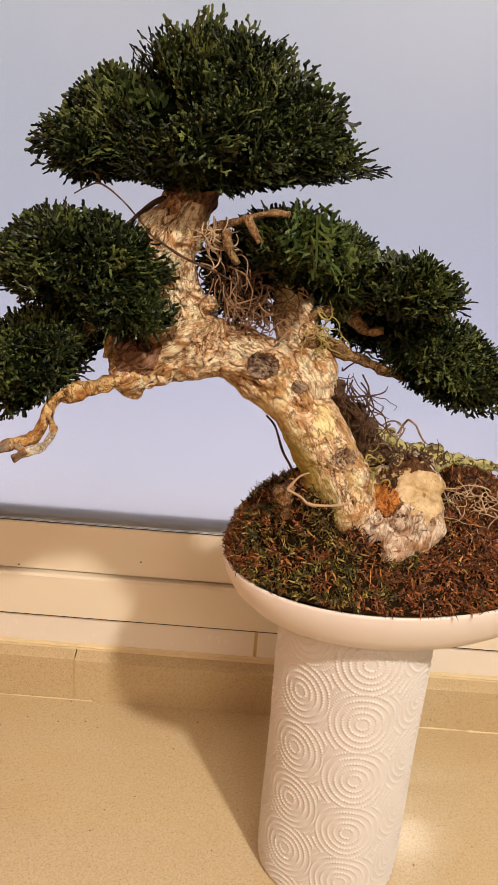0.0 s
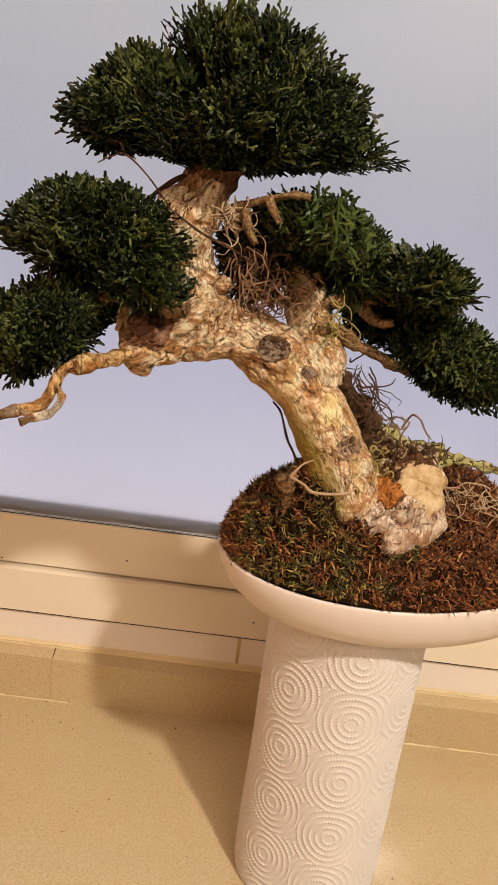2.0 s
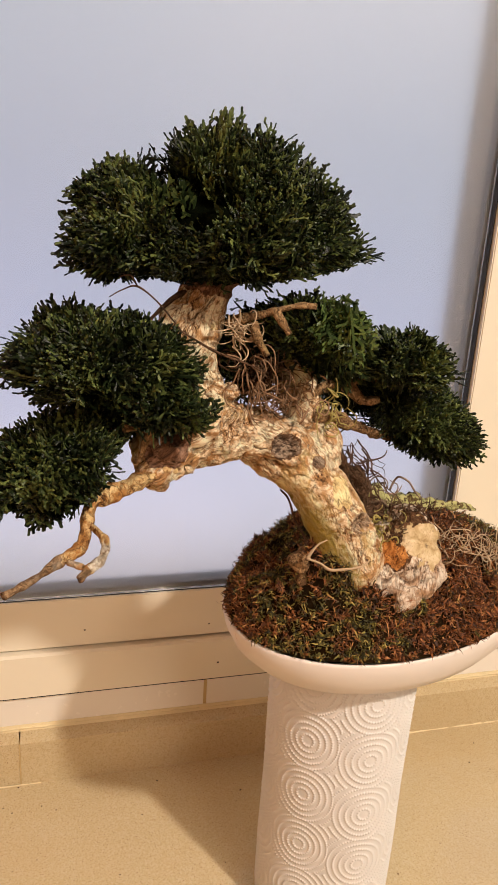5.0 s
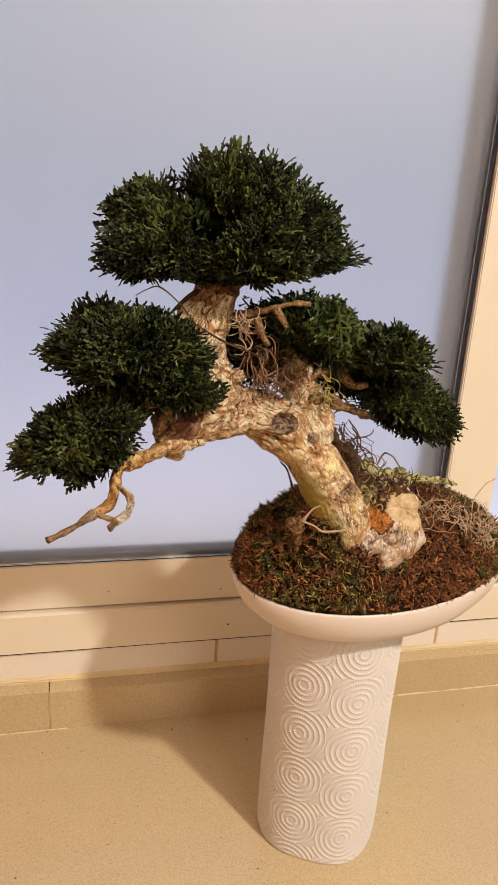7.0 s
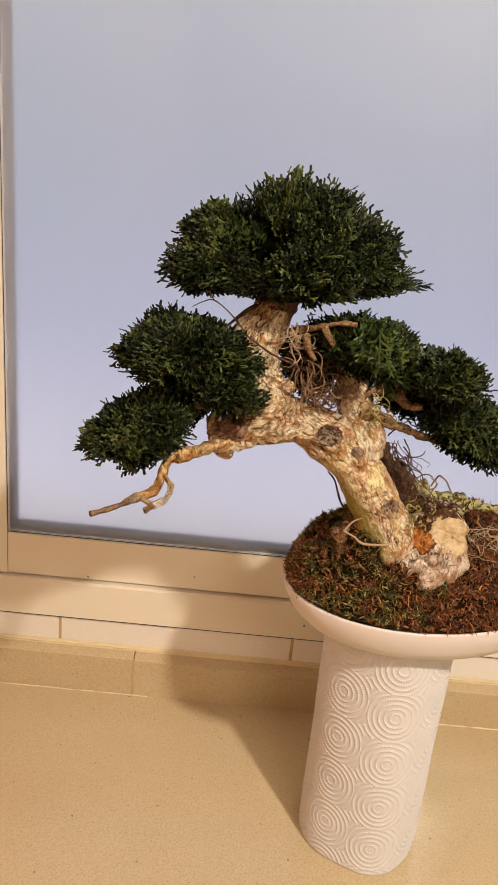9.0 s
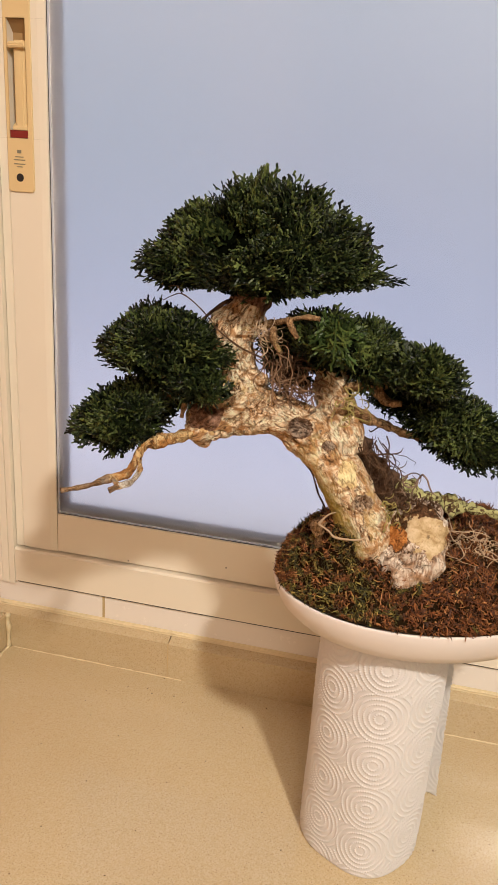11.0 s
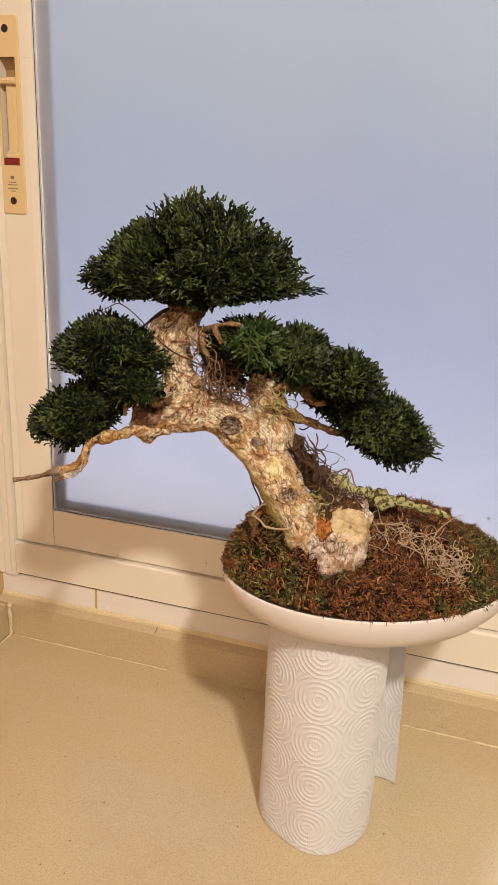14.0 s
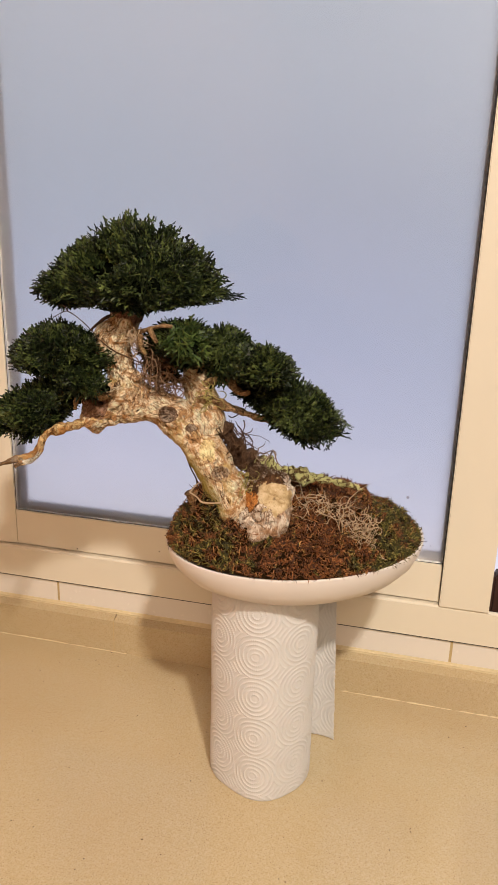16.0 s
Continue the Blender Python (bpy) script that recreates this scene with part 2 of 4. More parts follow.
CARD = plain("brown_card", (0.40, 0.29, 0.18), 0.9, 0.1, 60)
HANDLE = plain("cream_plastic", (0.74, 0.56, 0.29), 0.4, 0.03, 30)
RECESS = plain("tan_recess", (0.36, 0.22, 0.09), 0.6, 0.2, 60)
HOLE = plain("dark_recess", (0.02, 0.014, 0.012), 0.7, 0.2, 60)
RED = plain("dark_red_plastic", (0.22, 0.02, 0.015), 0.4, 0.1, 60)
INK = plain("grey_print", (0.22, 0.20, 0.14), 0.7, 0.1, 90)
DARKWOOD = plain("dark_brown_wood", (0.06, 0.025, 0.018), 0.45, 0.2, 60)
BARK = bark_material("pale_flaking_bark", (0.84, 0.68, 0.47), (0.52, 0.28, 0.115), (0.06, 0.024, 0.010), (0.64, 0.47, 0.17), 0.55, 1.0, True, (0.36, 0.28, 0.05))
BARE = bark_material("bare_yellow_wood", (0.80, 0.66, 0.36), (0.68, 0.50, 0.23), (0.20, 0.11, 0.04), None, 0.5, 0.6, True)
WEATHERED = bark_material("weathered_twig_tip", (0.34, 0.22, 0.12), (0.20, 0.105, 0.045), (0.03, 0.015, 0.008), (0.50, 0.42, 0.32), 0.60, 1.2)
LIME = bark_material("lime_crusted_wood", (0.74, 0.70, 0.62), (0.50, 0.40, 0.26), (0.08, 0.04, 0.02), None, 0.6, 1.4)
DEADWOOD = bark_material("bleached_deadwood", (0.64, 0.46, 0.22), (0.44, 0.20, 0.055), (0.05, 0.022, 0.010), (0.72, 0.68, 0.60), 0.60, 0.75)
LIMB = bark_material("brown_limb_bark", (0.40, 0.25, 0.12), (0.20, 0.105, 0.045), (0.04, 0.019, 0.008), (0.33, 0.26, 0.08), 0.6, 1.4)
TWIGBARK = bark_material("dark_twig_bark", (0.16, 0.09, 0.05), (0.10, 0.05, 0.025), (0.03, 0.015, 0.008), None, 0.6, 2.0)
PALEKNOT = bark_material("pale_knot", (0.60, 0.47, 0.33), (0.33, 0.19, 0.10), (0.05, 0.024, 0.012), None, 0.5, 1.9, True)
KNOT = bark_material("grey_knot", (0.42, 0.32, 0.23), (0.22, 0.14, 0.09), (0.04, 0.022, 0.014), None, 0.5, 1.9, True)
KNOTRIM = bark_material("dark_knot_rim", (0.24, 0.14, 0.08), (0.12, 0.06, 0.03), (0.03, 0.014, 0.008), None, 0.5, 1.7, True)
SCAR = bark_material("brown_scar", (0.36, 0.21, 0.14), (0.22, 0.11, 0.06), (0.05, 0.022, 0.012), None, 0.5, 1.4, True)
CUT = cut_material()
CRUST = bark_material("dark_crust", (0.20, 0.10, 0.045), (0.12, 0.05, 0.018), (0.025, 0.011, 0.005), None, 0.5, 1.8, True)
ORANGE = bark_material("orange_heartwood", (0.62, 0.27, 0.07), (0.50, 0.18, 0.04), (0.14, 0.045, 0.012), None, 0.5, 0.9)
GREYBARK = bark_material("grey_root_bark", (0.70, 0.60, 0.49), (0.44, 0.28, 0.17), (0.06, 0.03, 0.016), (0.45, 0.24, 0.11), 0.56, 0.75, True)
LICHEN = bark_material("lichened_bark", (0.17, 0.115, 0.045), (0.10, 0.06, 0.025), (0.02, 0.012, 0.006), (0.54, 0.52, 0.22), 0.46, 0.9, False, None, 210)
LICHENROOT = plain("lichened_rootlets", (0.36, 0.30, 0.09), 0.8, 0.3, 120)
ROOTLET = plain("dry_rootlets", (0.26, 0.15, 0.08), 0.8, 0.25, 120)
PALEROOT = plain("pale_dry_rootlets", (0.48, 0.35, 0.22), 0.8, 0.3, 120)
SOIL = plain("dark_soil", (0.018, 0.011, 0.005), 0.9, 0.3, 120, 0.6)
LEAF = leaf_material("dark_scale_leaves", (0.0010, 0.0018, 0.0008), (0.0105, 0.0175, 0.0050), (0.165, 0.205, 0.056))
LEAF_FRESH = leaf_material("fresh_scale_leaves", (0.005, 0.010, 0.003), (0.030, 0.052, 0.012), (0.16, 0.21, 0.055))
MOSS = moss_material()
# near-black for the foliage cores: shade between the leaves, put into colour
INNER = plain("foliage_shade", (0.0022, 0.0030, 0.0014), 1.0, 0.5, 200, 1.0)


# ---- mesh tools ----
def mesh_from(name, verts, faces, mat, smooth=True):
    me = bpy.data.meshes.new(name)
    verts, faces = np.asarray(verts, float), np.asarray(faces, int)
    n = faces.shape[1]
    me.vertices.add(len(verts))
    me.vertices.foreach_set("co", verts.ravel())
    me.loops.add(faces.size)
    me.loops.foreach_set("vertex_index", faces.ravel().astype(np.int32))
    me.polygons.add(len(faces))
    me.polygons.foreach_set("loop_start", (np.arange(len(faces)) * n).astype(np.int32))
    me.polygons.foreach_set("loop_total", np.full(len(faces), n, np.int32))
    me.polygons.foreach_set("use_smooth", np.full(len(faces), smooth, bool))
    me.update(calc_edges=True)
    me.validate()
    me.materials.append(mat)
    return me


def part(name, data, mat, parent=None, label="", smooth=False):
    if isinstance(data, bmesh.types.BMesh):
        me = bpy.data.meshes.new(name)
        data.to_mesh(me)
        data.free()
        me.materials.append(mat)
        if smooth:
            me.polygons.foreach_set("use_smooth", np.full(len(me.polygons), True, bool))
        data = me
    ob = new(name, data)
    if parent is not None:
        ob.parent = parent
    if label:
        tagged(ob, label)
    return ob


def box(x0, x1, y0, y1, z0, z1, bevel=0.0, bm=None):
    made = bm is None
    bm = bm or bmesh.new()
    got = bmesh.ops.create_cube(bm, size=1.0, matrix=Matrix.Translation(((x0 + x1) / 2, (y0 + y1) / 2, (z0 + z1) / 2)) @ Matrix.Diagonal((x1 - x0, y1 - y0, z1 - z0, 1)))
    if bevel and made:
        bmesh.ops.bevel(bm, geom=bm.edges[:], offset=bevel, segments=2, affect="EDGES")
    return bm


def profile(points, x0, x1, bevel=0.0):
    """A bar along x with a closed outline of (y, z)."""
    bm = bmesh.new()
    a = [bm.verts.new((x0, y, z)) for y, z in points]
    b = [bm.verts.new((x1, y, z)) for y, z in points]
    bm.faces.new(a), bm.faces.new(b[::-1])
    for i in range(len(points)):
        j = (i + 1) % len(points)
        bm.faces.new((a[j], a[i], b[i], b[j]))
    bmesh.ops.recalc_face_normals(bm, faces=bm.faces[:])
    if bevel:
        bmesh.ops.bevel(bm, geom=bm.edges[:], offset=bevel, segments=2, affect="EDGES")
    return bm


def upright(points, z0, z1, bevel=0.0):
    """A bar along z with a closed outline of (x, y)."""
    bm = bmesh.new()
    a = [bm.verts.new((x, y, z0)) for x, y in points]
    b = [bm.verts.new((x, y, z1)) for x, y in points]
    bm.faces.new(a), bm.faces.new(b[::-1])
    for i in range(len(points)):
        j = (i + 1) % len(points)
        bm.faces.new((a[j], a[i], b[i], b[j]))
    bmesh.ops.recalc_face_normals(bm, faces=bm.faces[:])
    if bevel:
        bmesh.ops.bevel(bm, geom=bm.edges[:], offset=bevel, segments=2, affect="EDGES")
    return bm


def spline(points, radii, step):
    """Catmull-Rom through the points, sampled about every step metres: places and radii."""
    p, r = np.array(points, float), np.array(radii, float)
    p = np.vstack([2 * p[0] - p[1], p, 2 * p[-1] - p[-2]])
    r = np.r_[r[0], r, r[-1]]
    out, rad = [], []
    for i in range(1, len(p) - 2):
        n = max(2, int(np.linalg.norm(p[i + 1] - p[i]) / step))
        for k in range(n):
            t = k / n
            w = (-0.5 * t + t * t - 0.5 * t**3, 1 - 2.5 * t * t + 1.5 * t**3, 0.5 * t + 2 * t * t - 1.5 * t**3, -0.5 * t * t + 0.5 * t**3)
            out.append(sum(a * b for a, b in zip(w, p[i - 1 : i + 3])))
            rad.append(r[i] + (r[i + 1] - r[i]) * t * t * (3 - 2 * t))
    out.append(p[-2]), rad.append(r[-2])
    return np.array(out), np.array(rad)


def tube(points, radii, sides=8, step=0.004, wobble=0.0, seed=0, flat=1.0):
    """A tapered tube with closed ends: vertices and triangles."""
    c, r = spline(points, radii, step)
    rng = np.random.default_rng(seed)
    tan = np.gradient(c, axis=0)
    tan /= np.linalg.norm(tan, axis=1)[:, None] + 1e-12
    up = np.array((0.13, -0.9, 0.4))
    rings, angle = [], np.arange(sides) * 2 * np.pi / sides
    ph = rng.uniform(0, 6.28, 4)
    for i, (q, t) in enumerate(zip(c, tan)):
        u = up - t * (up @ t)
        u /= np.linalg.norm(u) + 1e-12
        up = u
        v = np.cross(t, u)
        k = 1 + wobble * (np.sin(2 * angle + ph[0] + i * 0.21) + 0.7 * np.sin(3 * angle + ph[1] - i * 0.33) + 0.8 * np.sin(ph[2] + i * 0.55) + 0.5 * np.sin(ph[3] + i * 1.3)) * 0.5
        rings.append(q + r[i] * k[:, None] * (np.cos(angle)[:, None] * u + flat * np.sin(angle)[:, None] * v))
    verts = np.vstack(rings + [c[:1], c[-1:]])
    n, f = len(c), []
    for i in range(n - 1):
        for j in range(sides):
            a, b = i * sides + j, i * sides + (j + 1) % sides
            f += [(a, b, b + sides), (a, b + sides, a + sides)]
    for j in range(sides):
        f += [(n * sides, (j + 1) % sides, j), (n * sides + 1, (n - 1) * sides + j, (n - 1) * sides + (j + 1) % sides)]
    return verts, np.array(f)


def joined(pieces):
    verts, faces, n = [], [], 0
    for v, f in pieces:
        verts.append(v), faces.append(np.asarray(f) + n)
        n += len(v)
    return np.vstack(verts), np.vstack(faces)


def blob(centre, radii, seed=0, rough=0.15, scale=60.0, subdiv=4, turn=None):
    """A lumpy stone-like solid."""
    bm = bmesh.new()
    bmesh.ops.create_icosphere(bm, subdivisions=subdiv, radius=1.0)
    out = []
    m = turn or Matrix.Identity(3)
    for v in bm.verts:
        p = m @ Vector([a * b for a, b in zip(v.co, radii)])
        k = 1 + rough * noise.fractal(p * scale + Vector((seed * 3.7, 0, 0)), 1.0, 2.0, 4)
        out.append(Vector(centre) + p * k)
    f = [[v.index for v in face.verts] for face in bm.faces]
    bm.free()
    return np.array([tuple(v) for v in out]), np.array(f)


def fused(name, pieces, voxel, mat):
    """Joins overlapping solids into one skin, then works bark ridges and pits into it."""
    v, f = joined(pieces)
    raw = mesh_from(name + "_raw", v, f, mat)
    ob = new(name + "_raw", raw)
    mod = ob.modifiers.new("remesh", "REMESH")
    mod.mode, mod.voxel_size = "VOXEL", voxel
    smooth = ob.modifiers.new("smooth", "SMOOTH")
    smooth.factor, smooth.iterations = 0.5, 3
    me = bpy.data.meshes.new_from_object(ob.evaluated_get(bpy.context.evaluated_depsgraph_get()))
    bpy.data.objects.remove(ob)
    bpy.data.meshes.remove(raw)
    me.name = name
    return me


def carve(me, along, deep, fine, crag_low=0.35, scars=(), calm=()):
    """Bark relief: plates and cracks that run with the wood's direction at each place, and branch scars."""
    n = len(me.vertices)
    co, no = np.zeros(n * 3), np.zeros(n * 3)
    me.vertices.foreach_get("co", co)
    me.vertices.foreach_get("normal", no)
    co, no = co.reshape(-1, 3), no.reshape(-1, 3)
    mid = (along[1:] + along[:-1]) / 2
    way = along[1:] - along[:-1]
    way /= np.linalg.norm(way, axis=1)[:, None]
    run = np.cumsum(np.linalg.norm(along[1:] - along[:-1], axis=1))
    lift, flow = np.zeros(n), np.zeros((n, 3))
    for i in range(n):
        p = co[i]
        near = np.exp(-((mid - p) ** 2).sum(1) / 0.0003) + 1e-9
        near /= near.sum()
        t = (near[:, None] * way).sum(0)
        t /= np.linalg.norm(t) + 1e-12
        d = p - (near[:, None] * mid).sum(0)
        across = np.cross(t, (0.0, 1.0, 0.0))
        flow[i] = (d[1], d @ across, 0.42 * (near @ run + d @ t))
        q, v = Vector(flow[i]), Vector(p)
        crag = crag_low + (1 - crag_low) * min(1.0, max(0.0, (0.050 - p[0]) / 0.05))
        warp = noise.noise_vector(v * 60) * 0.004 + noise.noise_vector(v * 170) * 0.0022
        rough = min(1.0, max(0.12, 0.45 + 1.6 * noise.noise(v * 55 + Vector((9, 2, 4)))))
        a = noise.fractal((q + warp) * 62, 0.8, 2.2, 5)
        plate = math.floor(a * 4) / 4 * 0.5 + a * 0.5
        crack = 1 - min(1.0, abs(noise.noise((q + warp) * 125 + Vector((3, 1, 7)))) * 6)
        lump = noise.fractal(v * 50, 1.0, 2.0, 3)
        grain = noise.noise(q * 700)
        h = deep * crag * (0.9 * plate * rough + 1.4 * lump) - fine * crack * rough * (0.22 + 0.78 * crag) + 0.00025 * grain
        for c, r in scars:
            d = (v - Vector(c)).length / r * (1 + 0.35 * noise.noise(v * 140))
            if d < 1.6:
                h = h * min(1, d) + r * (0.34 * math.exp(-(((d - 1.05) / 0.24) ** 2)) - 0.50 * max(0, 1 - d * d)) + (0.0024 * noise.fractal(v * 420, 0.8, 2, 3) if d < 1 else 0)
        for c, r in calm:
            h *= 0.12 + 0.88 * min(1.0, ((v - Vector(c)).length / r) ** 4)
        lift[i] = h
    co = co + no * lift[:, None]
    me.vertices.foreach_set("co", co.ravel())
    me.attributes.new("flow", "FLOAT_VECTOR", "POINT").data.foreach_set("vector", flow.ravel())
    me.polygons.foreach_set("use_smooth", np.full(len(me.polygons), True, bool))
    me.update()
    return me


def regions(me, spots, ragged=0.45):
    """Gives the faces round each spot another material, with a ragged border. Spots: centre, radii, material."""
    n = len(me.polygons)
    c = np.zeros(n * 3)
    me.polygons.foreach_get("center", c)
    c = c.reshape(-1, 3)
    index = np.zeros(n, np.int32)
    for k, (centre, radii, mat) in enumerate(spots):
        me.materials.append(mat)
        d = np.linalg.norm((c - np.array(centre)) / np.array(radii), axis=1)
        for i in np.nonzero(d < 1.5)[0]:
            if d[i] * (1 + ragged * noise.fractal(Vector(c[i]) * 120, 0.9, 2, 3)) < 1:
                index[i] = k + 1
    me.polygons.foreach_set("material_index", index)
    me.update()
    return me


# ---- the setting ----
def structure(name, bm, mat, label, category="wall", smooth=False):
    return tagged(part(name, bm, mat, None, "", smooth), label, category, "", "structure")


LEFT, RIGHT, BACK, TOP, LOW = -0.411, 2.3, -2.4, 1.62, -0.9
structure("floor", box(LEFT - 0.1, RIGHT + 0.1, BACK - 0.1, 0.9, LOW - 0.06, LOW), FLOOR, "grey tiled kitchen floor below the worktop", "floor")
structure("ceiling", box(LEFT - 0.1, RIGHT + 0.1, BACK - 0.1, 0.9, TOP, TOP + 0.08), WALL, "plain warm white ceiling with a recessed lamp and an added fill", "ceiling")
structure("wall_west", box(LEFT - 0.1, LEFT, BACK, 0.74, LOW, TOP), TERRACOTTA, "salmon painted side wall beside the window")
# east and south walls are out of view, added to shape the bounced light
structure("wall_east", box(RIGHT, RIGHT + 0.1, BACK, 0.9, LOW, TOP), ROOM, "plain brown side wall, unseen, added to close the room")
structure("wall_south", box(LEFT - 0.1, RIGHT + 0.1, BACK - 0.1, BACK, LOW, TOP), ROOM, "plain brown wall behind the viewer, unseen, added to close the room")
wall_n = box(LEFT - 0.1, RIGHT + 0.1, 0.7334, 0.80, 0.0, 0.0985)
box(LEFT - 0.1, RIGHT + 0.1, 0.752, 0.9, LOW, -0.001, 0, wall_n)
box(LEFT - 0.1, RIGHT + 0.1, 0.752, 0.9, 1.32, TOP, 0, wall_n)
box(LEFT - 0.1, LEFT - 0.002, 0.752, 0.9, 0.099, 1.32, 0, wall_n)
box(1.1, RIGHT + 0.1, 0.752, 0.9, 0.099, 1.32, 0, wall_n)
wall_north = structure("wall_north", wall_n, GROUT, "window wall with a row of narrow white tiles under the frame")
structure("backdrop", box(-5, 6, 3.0, 3.02, -4, 5), HAZE, "hazy lavender evening light outside the window", "backdrop")

# the row of narrow tiles, with stained joints
JOINTS = (-0.405, -0.2485, 0.0485, 0.3440, 0.6445, 0.9445, 1.2)
for a, b in zip(JOINTS, JOINTS[1:]):
    t = box(a + 0.0018, b - 0.0018, 0.7325, 0.7450, 0.0635, 0.0985, 0.0006)
    part("tile", t, TILE, wall_north)

worktop = structure("worktop", box(LEFT, 1.6, 0.10, 0.733, -0.04, 0.0, 0.002), QUARTZ, "beige speckled quartz worktop with a polished surface", "worktop")
structure("counter_base", box(LEFT, 1.6, 0.14, 0.74, LOW, -0.04), WALL, "plain panel closing the counter under the worktop", "cabinet")

UP = [(0.7165, 0.0), (0.7165, 0.0523), (0.7167, 0.0525), (0.7320, 0.0590), (0.7320, 0.0)]
upstand = structure("upstand", profile(UP, -0.1495, 1.6), QUARTZ, "beige quartz upstand along the back of the worktop", "upstand")
part("end_piece", profile([(y + 0.0012, z) for y, z in UP[:3]] + UP[3:], -0.405, -0.1508), QUARTZ, upstand)
part("side_piece", box(-0.410, -0.3855, 0.30, 0.7170, 0.0, 0.0515, 0.0015), QUARTZ, upstand)
part("joint", box(-0.1509, -0.1494, 0.7171, 0.7310, 0.0, 0.0520), GROUT, upstand, "stained joint between two lengths")


def bead_line(name, a, b, r, mat, parent, seed, lumps=0.35, step=0.006):
    """A hand-laid line of sealant or dirt."""
    rng = np.random.default_rng(seed)
    n = max(4, int(np.linalg.norm(np.subtract(b, a)) / step))
    pts = [np.array(a) + (np.subtract(b, a)) * i / n + rng.normal(0, r * 0.22, 3) for i in range(n + 1)]
    rad = r * (1 + lumps * rng.uniform(-1, 1, n + 1))
    return part(name, mesh_from(name, *tube(pts, rad, 6, step), mat), mat, parent)


part("sealant", profile([(0.7296, 0.0578), (0.7318, 0.0640), (0.7334, 0.0640), (0.7334, 0.0578)], -0.404, 1.1), CAULK, upstand)
bead_line("sealant", (-0.40, 0.7305, 0.0608), (1.1, 0.7305, 0.0608), 0.0011, CAULK, upstand, 3, 0.5)
bead_line("sealant", (-0.383, 0.716, 0.0), (-0.383, 0.716, 0.052), 0.003, CAULK, upstand, 4)
bead_line("sealant", (-0.383, 0.7165, 0.0003), (-0.13, 0.7165, 0.0003), 0.0008, CAULK, upstand, 5, 0.7)
bead_line("sealant", (0.20, 0.7165, 0.0003), (1.1, 0.7165, 0.0003), 0.0009, CAULK, upstand, 6, 0.8)
bead_line("sealant", (-0.383, 0.32, 0.0003), (-0.383, 0.7165, 0.0003), 0.0016, CAULK, upstand, 7, 0.5)


# ---- the sliding window ----
window = tagged(new("window_1"), "cream aluminium sliding window with frosted glass", "window", "", "structure")
FACE, SASH, GLASS = 0.7285, 0.7355, 0.7397
sill = [(FACE, 0.1000), (FACE - 0.001, 0.1480), (FACE + 0.002, 0.1500), (0.79, 0.1500), (0.79, 0.1000)]
part("bottom_track", profile(sill, -0.3752, 0.3851), CREAM, window)
sill[3:] = [(FACE + 0.0050, 0.1500), (FACE + 0.0055, 0.1040), (0.785, 0.1040), (0.785, 0.1000)]
part("bottom_track", profile(sill, 0.3851, 1.1), CREAM, window, "lower track open in front of the clear pane")
part("top_track", box(-0.405, 1.1, FACE, 0.80, 1.26, 1.32, 0.002), CREAM, window)
jamb = [(-0.4045, FACE), (-0.3960, FACE), (-0.3955, FACE + 0.0015), (-0.3945, FACE + 0.0015), (-0.3940, FACE - 0.001), (-0.3850, FACE - 0.001), (-0.3845, FACE + 0.001), (-0.3835, FACE + 0.001), (-0.3830, FACE - 0.0015), (-0.3756, FACE - 0.0015), (-0.3756, 0.80), (-0.4045, 0.80)]
part("jamb", upright(jamb, 0.0955, 1.26), CREAM, window)
part("jamb", box(1.06, 1.1, FACE, 0.80, 0.1505, 1.26, 0.002), CREAM, window)

sash = part("sash", box(-0.3148, 0.320, SASH, 0.765, 0.1522, 0.2072, 0.0008), CREAM, window, "cream sliding sash with frosted pane")
LATCH = (-0.3600, -0.3375, 0.6655, 0.7850)
stile = [(-0.3745, SASH - 0.0010), (-0.3650, SASH - 0.0010), (-0.3644, SASH + 0.0006), (-0.3638, SASH + 0.0006), (-0.3632, SASH - 0.0012), (-0.3245, SASH - 0.0012), (-0.3155, SASH), (-0.3155, 0.765), (-0.3745, 0.765)]
part("stile", upright(stile, 0.1522, LATCH[2]), CREAM, sash)
part("stile", upright(stile, LATCH[3], 1.258), CREAM, sash)
part("stile", upright(stile[:5] + [(LATCH[0], SASH - 0.0012), (LATCH[0], 0.765), stile[-1]], LATCH[2] + 0.0001, LATCH[3] - 0.0001), CREAM, sash)
part("stile", upright([(LATCH[1], SASH - 0.0012)] + stile[5:8] + [(LATCH[1], 0.765)], LATCH[2] + 0.0001, LATCH[3] - 0.0001), CREAM, sash)
part("stile", box(0.3212, 0.3852, FACE - 0.0035, 0.765, 0.1508, 1.258, 0.0012), CREAM, sash)
part("top_rail", box(-0.3148, 0.320, SASH, 0.765, 1.20, 1.258, 0.0012), CREAM, sash)
part("gasket", box(-0.3148, 0.3200, SASH + 0.0024, GLASS - 0.0003, 0.2073, 0.2078), RUBBER_AND_GAP, sash)
part("gasket", box(-0.3154, -0.3147, GLASS - 0.0013, GLASS - 0.0003, 0.2079, 1.20), RUBBER_AND_GAP, sash)
part("gasket", box(0.3196, 0.3207, SASH - 0.004, GLASS - 0.0003, 0.2079, 1.20), RUBBER_AND_GAP, sash)
part("edge_strip", box(-0.3146, -0.3128, SASH + 0.0032, GLASS - 0.0003, 0.2079, 1.20), SILVER, sash, "thin silvery spacer strip")
pane = part("frosted_pane", box(-0.3147, 0.3199, GLASS, GLASS + 0.004, 0.2080, 1.1995), FROST, sash, "frosted glass pane")
pane.visible_shadow = False
pane.data.materials.append(GLAZE)
for face in pane.data.polygons:
    face.material_index = 1 if face.normal.y < -0.5 else 0
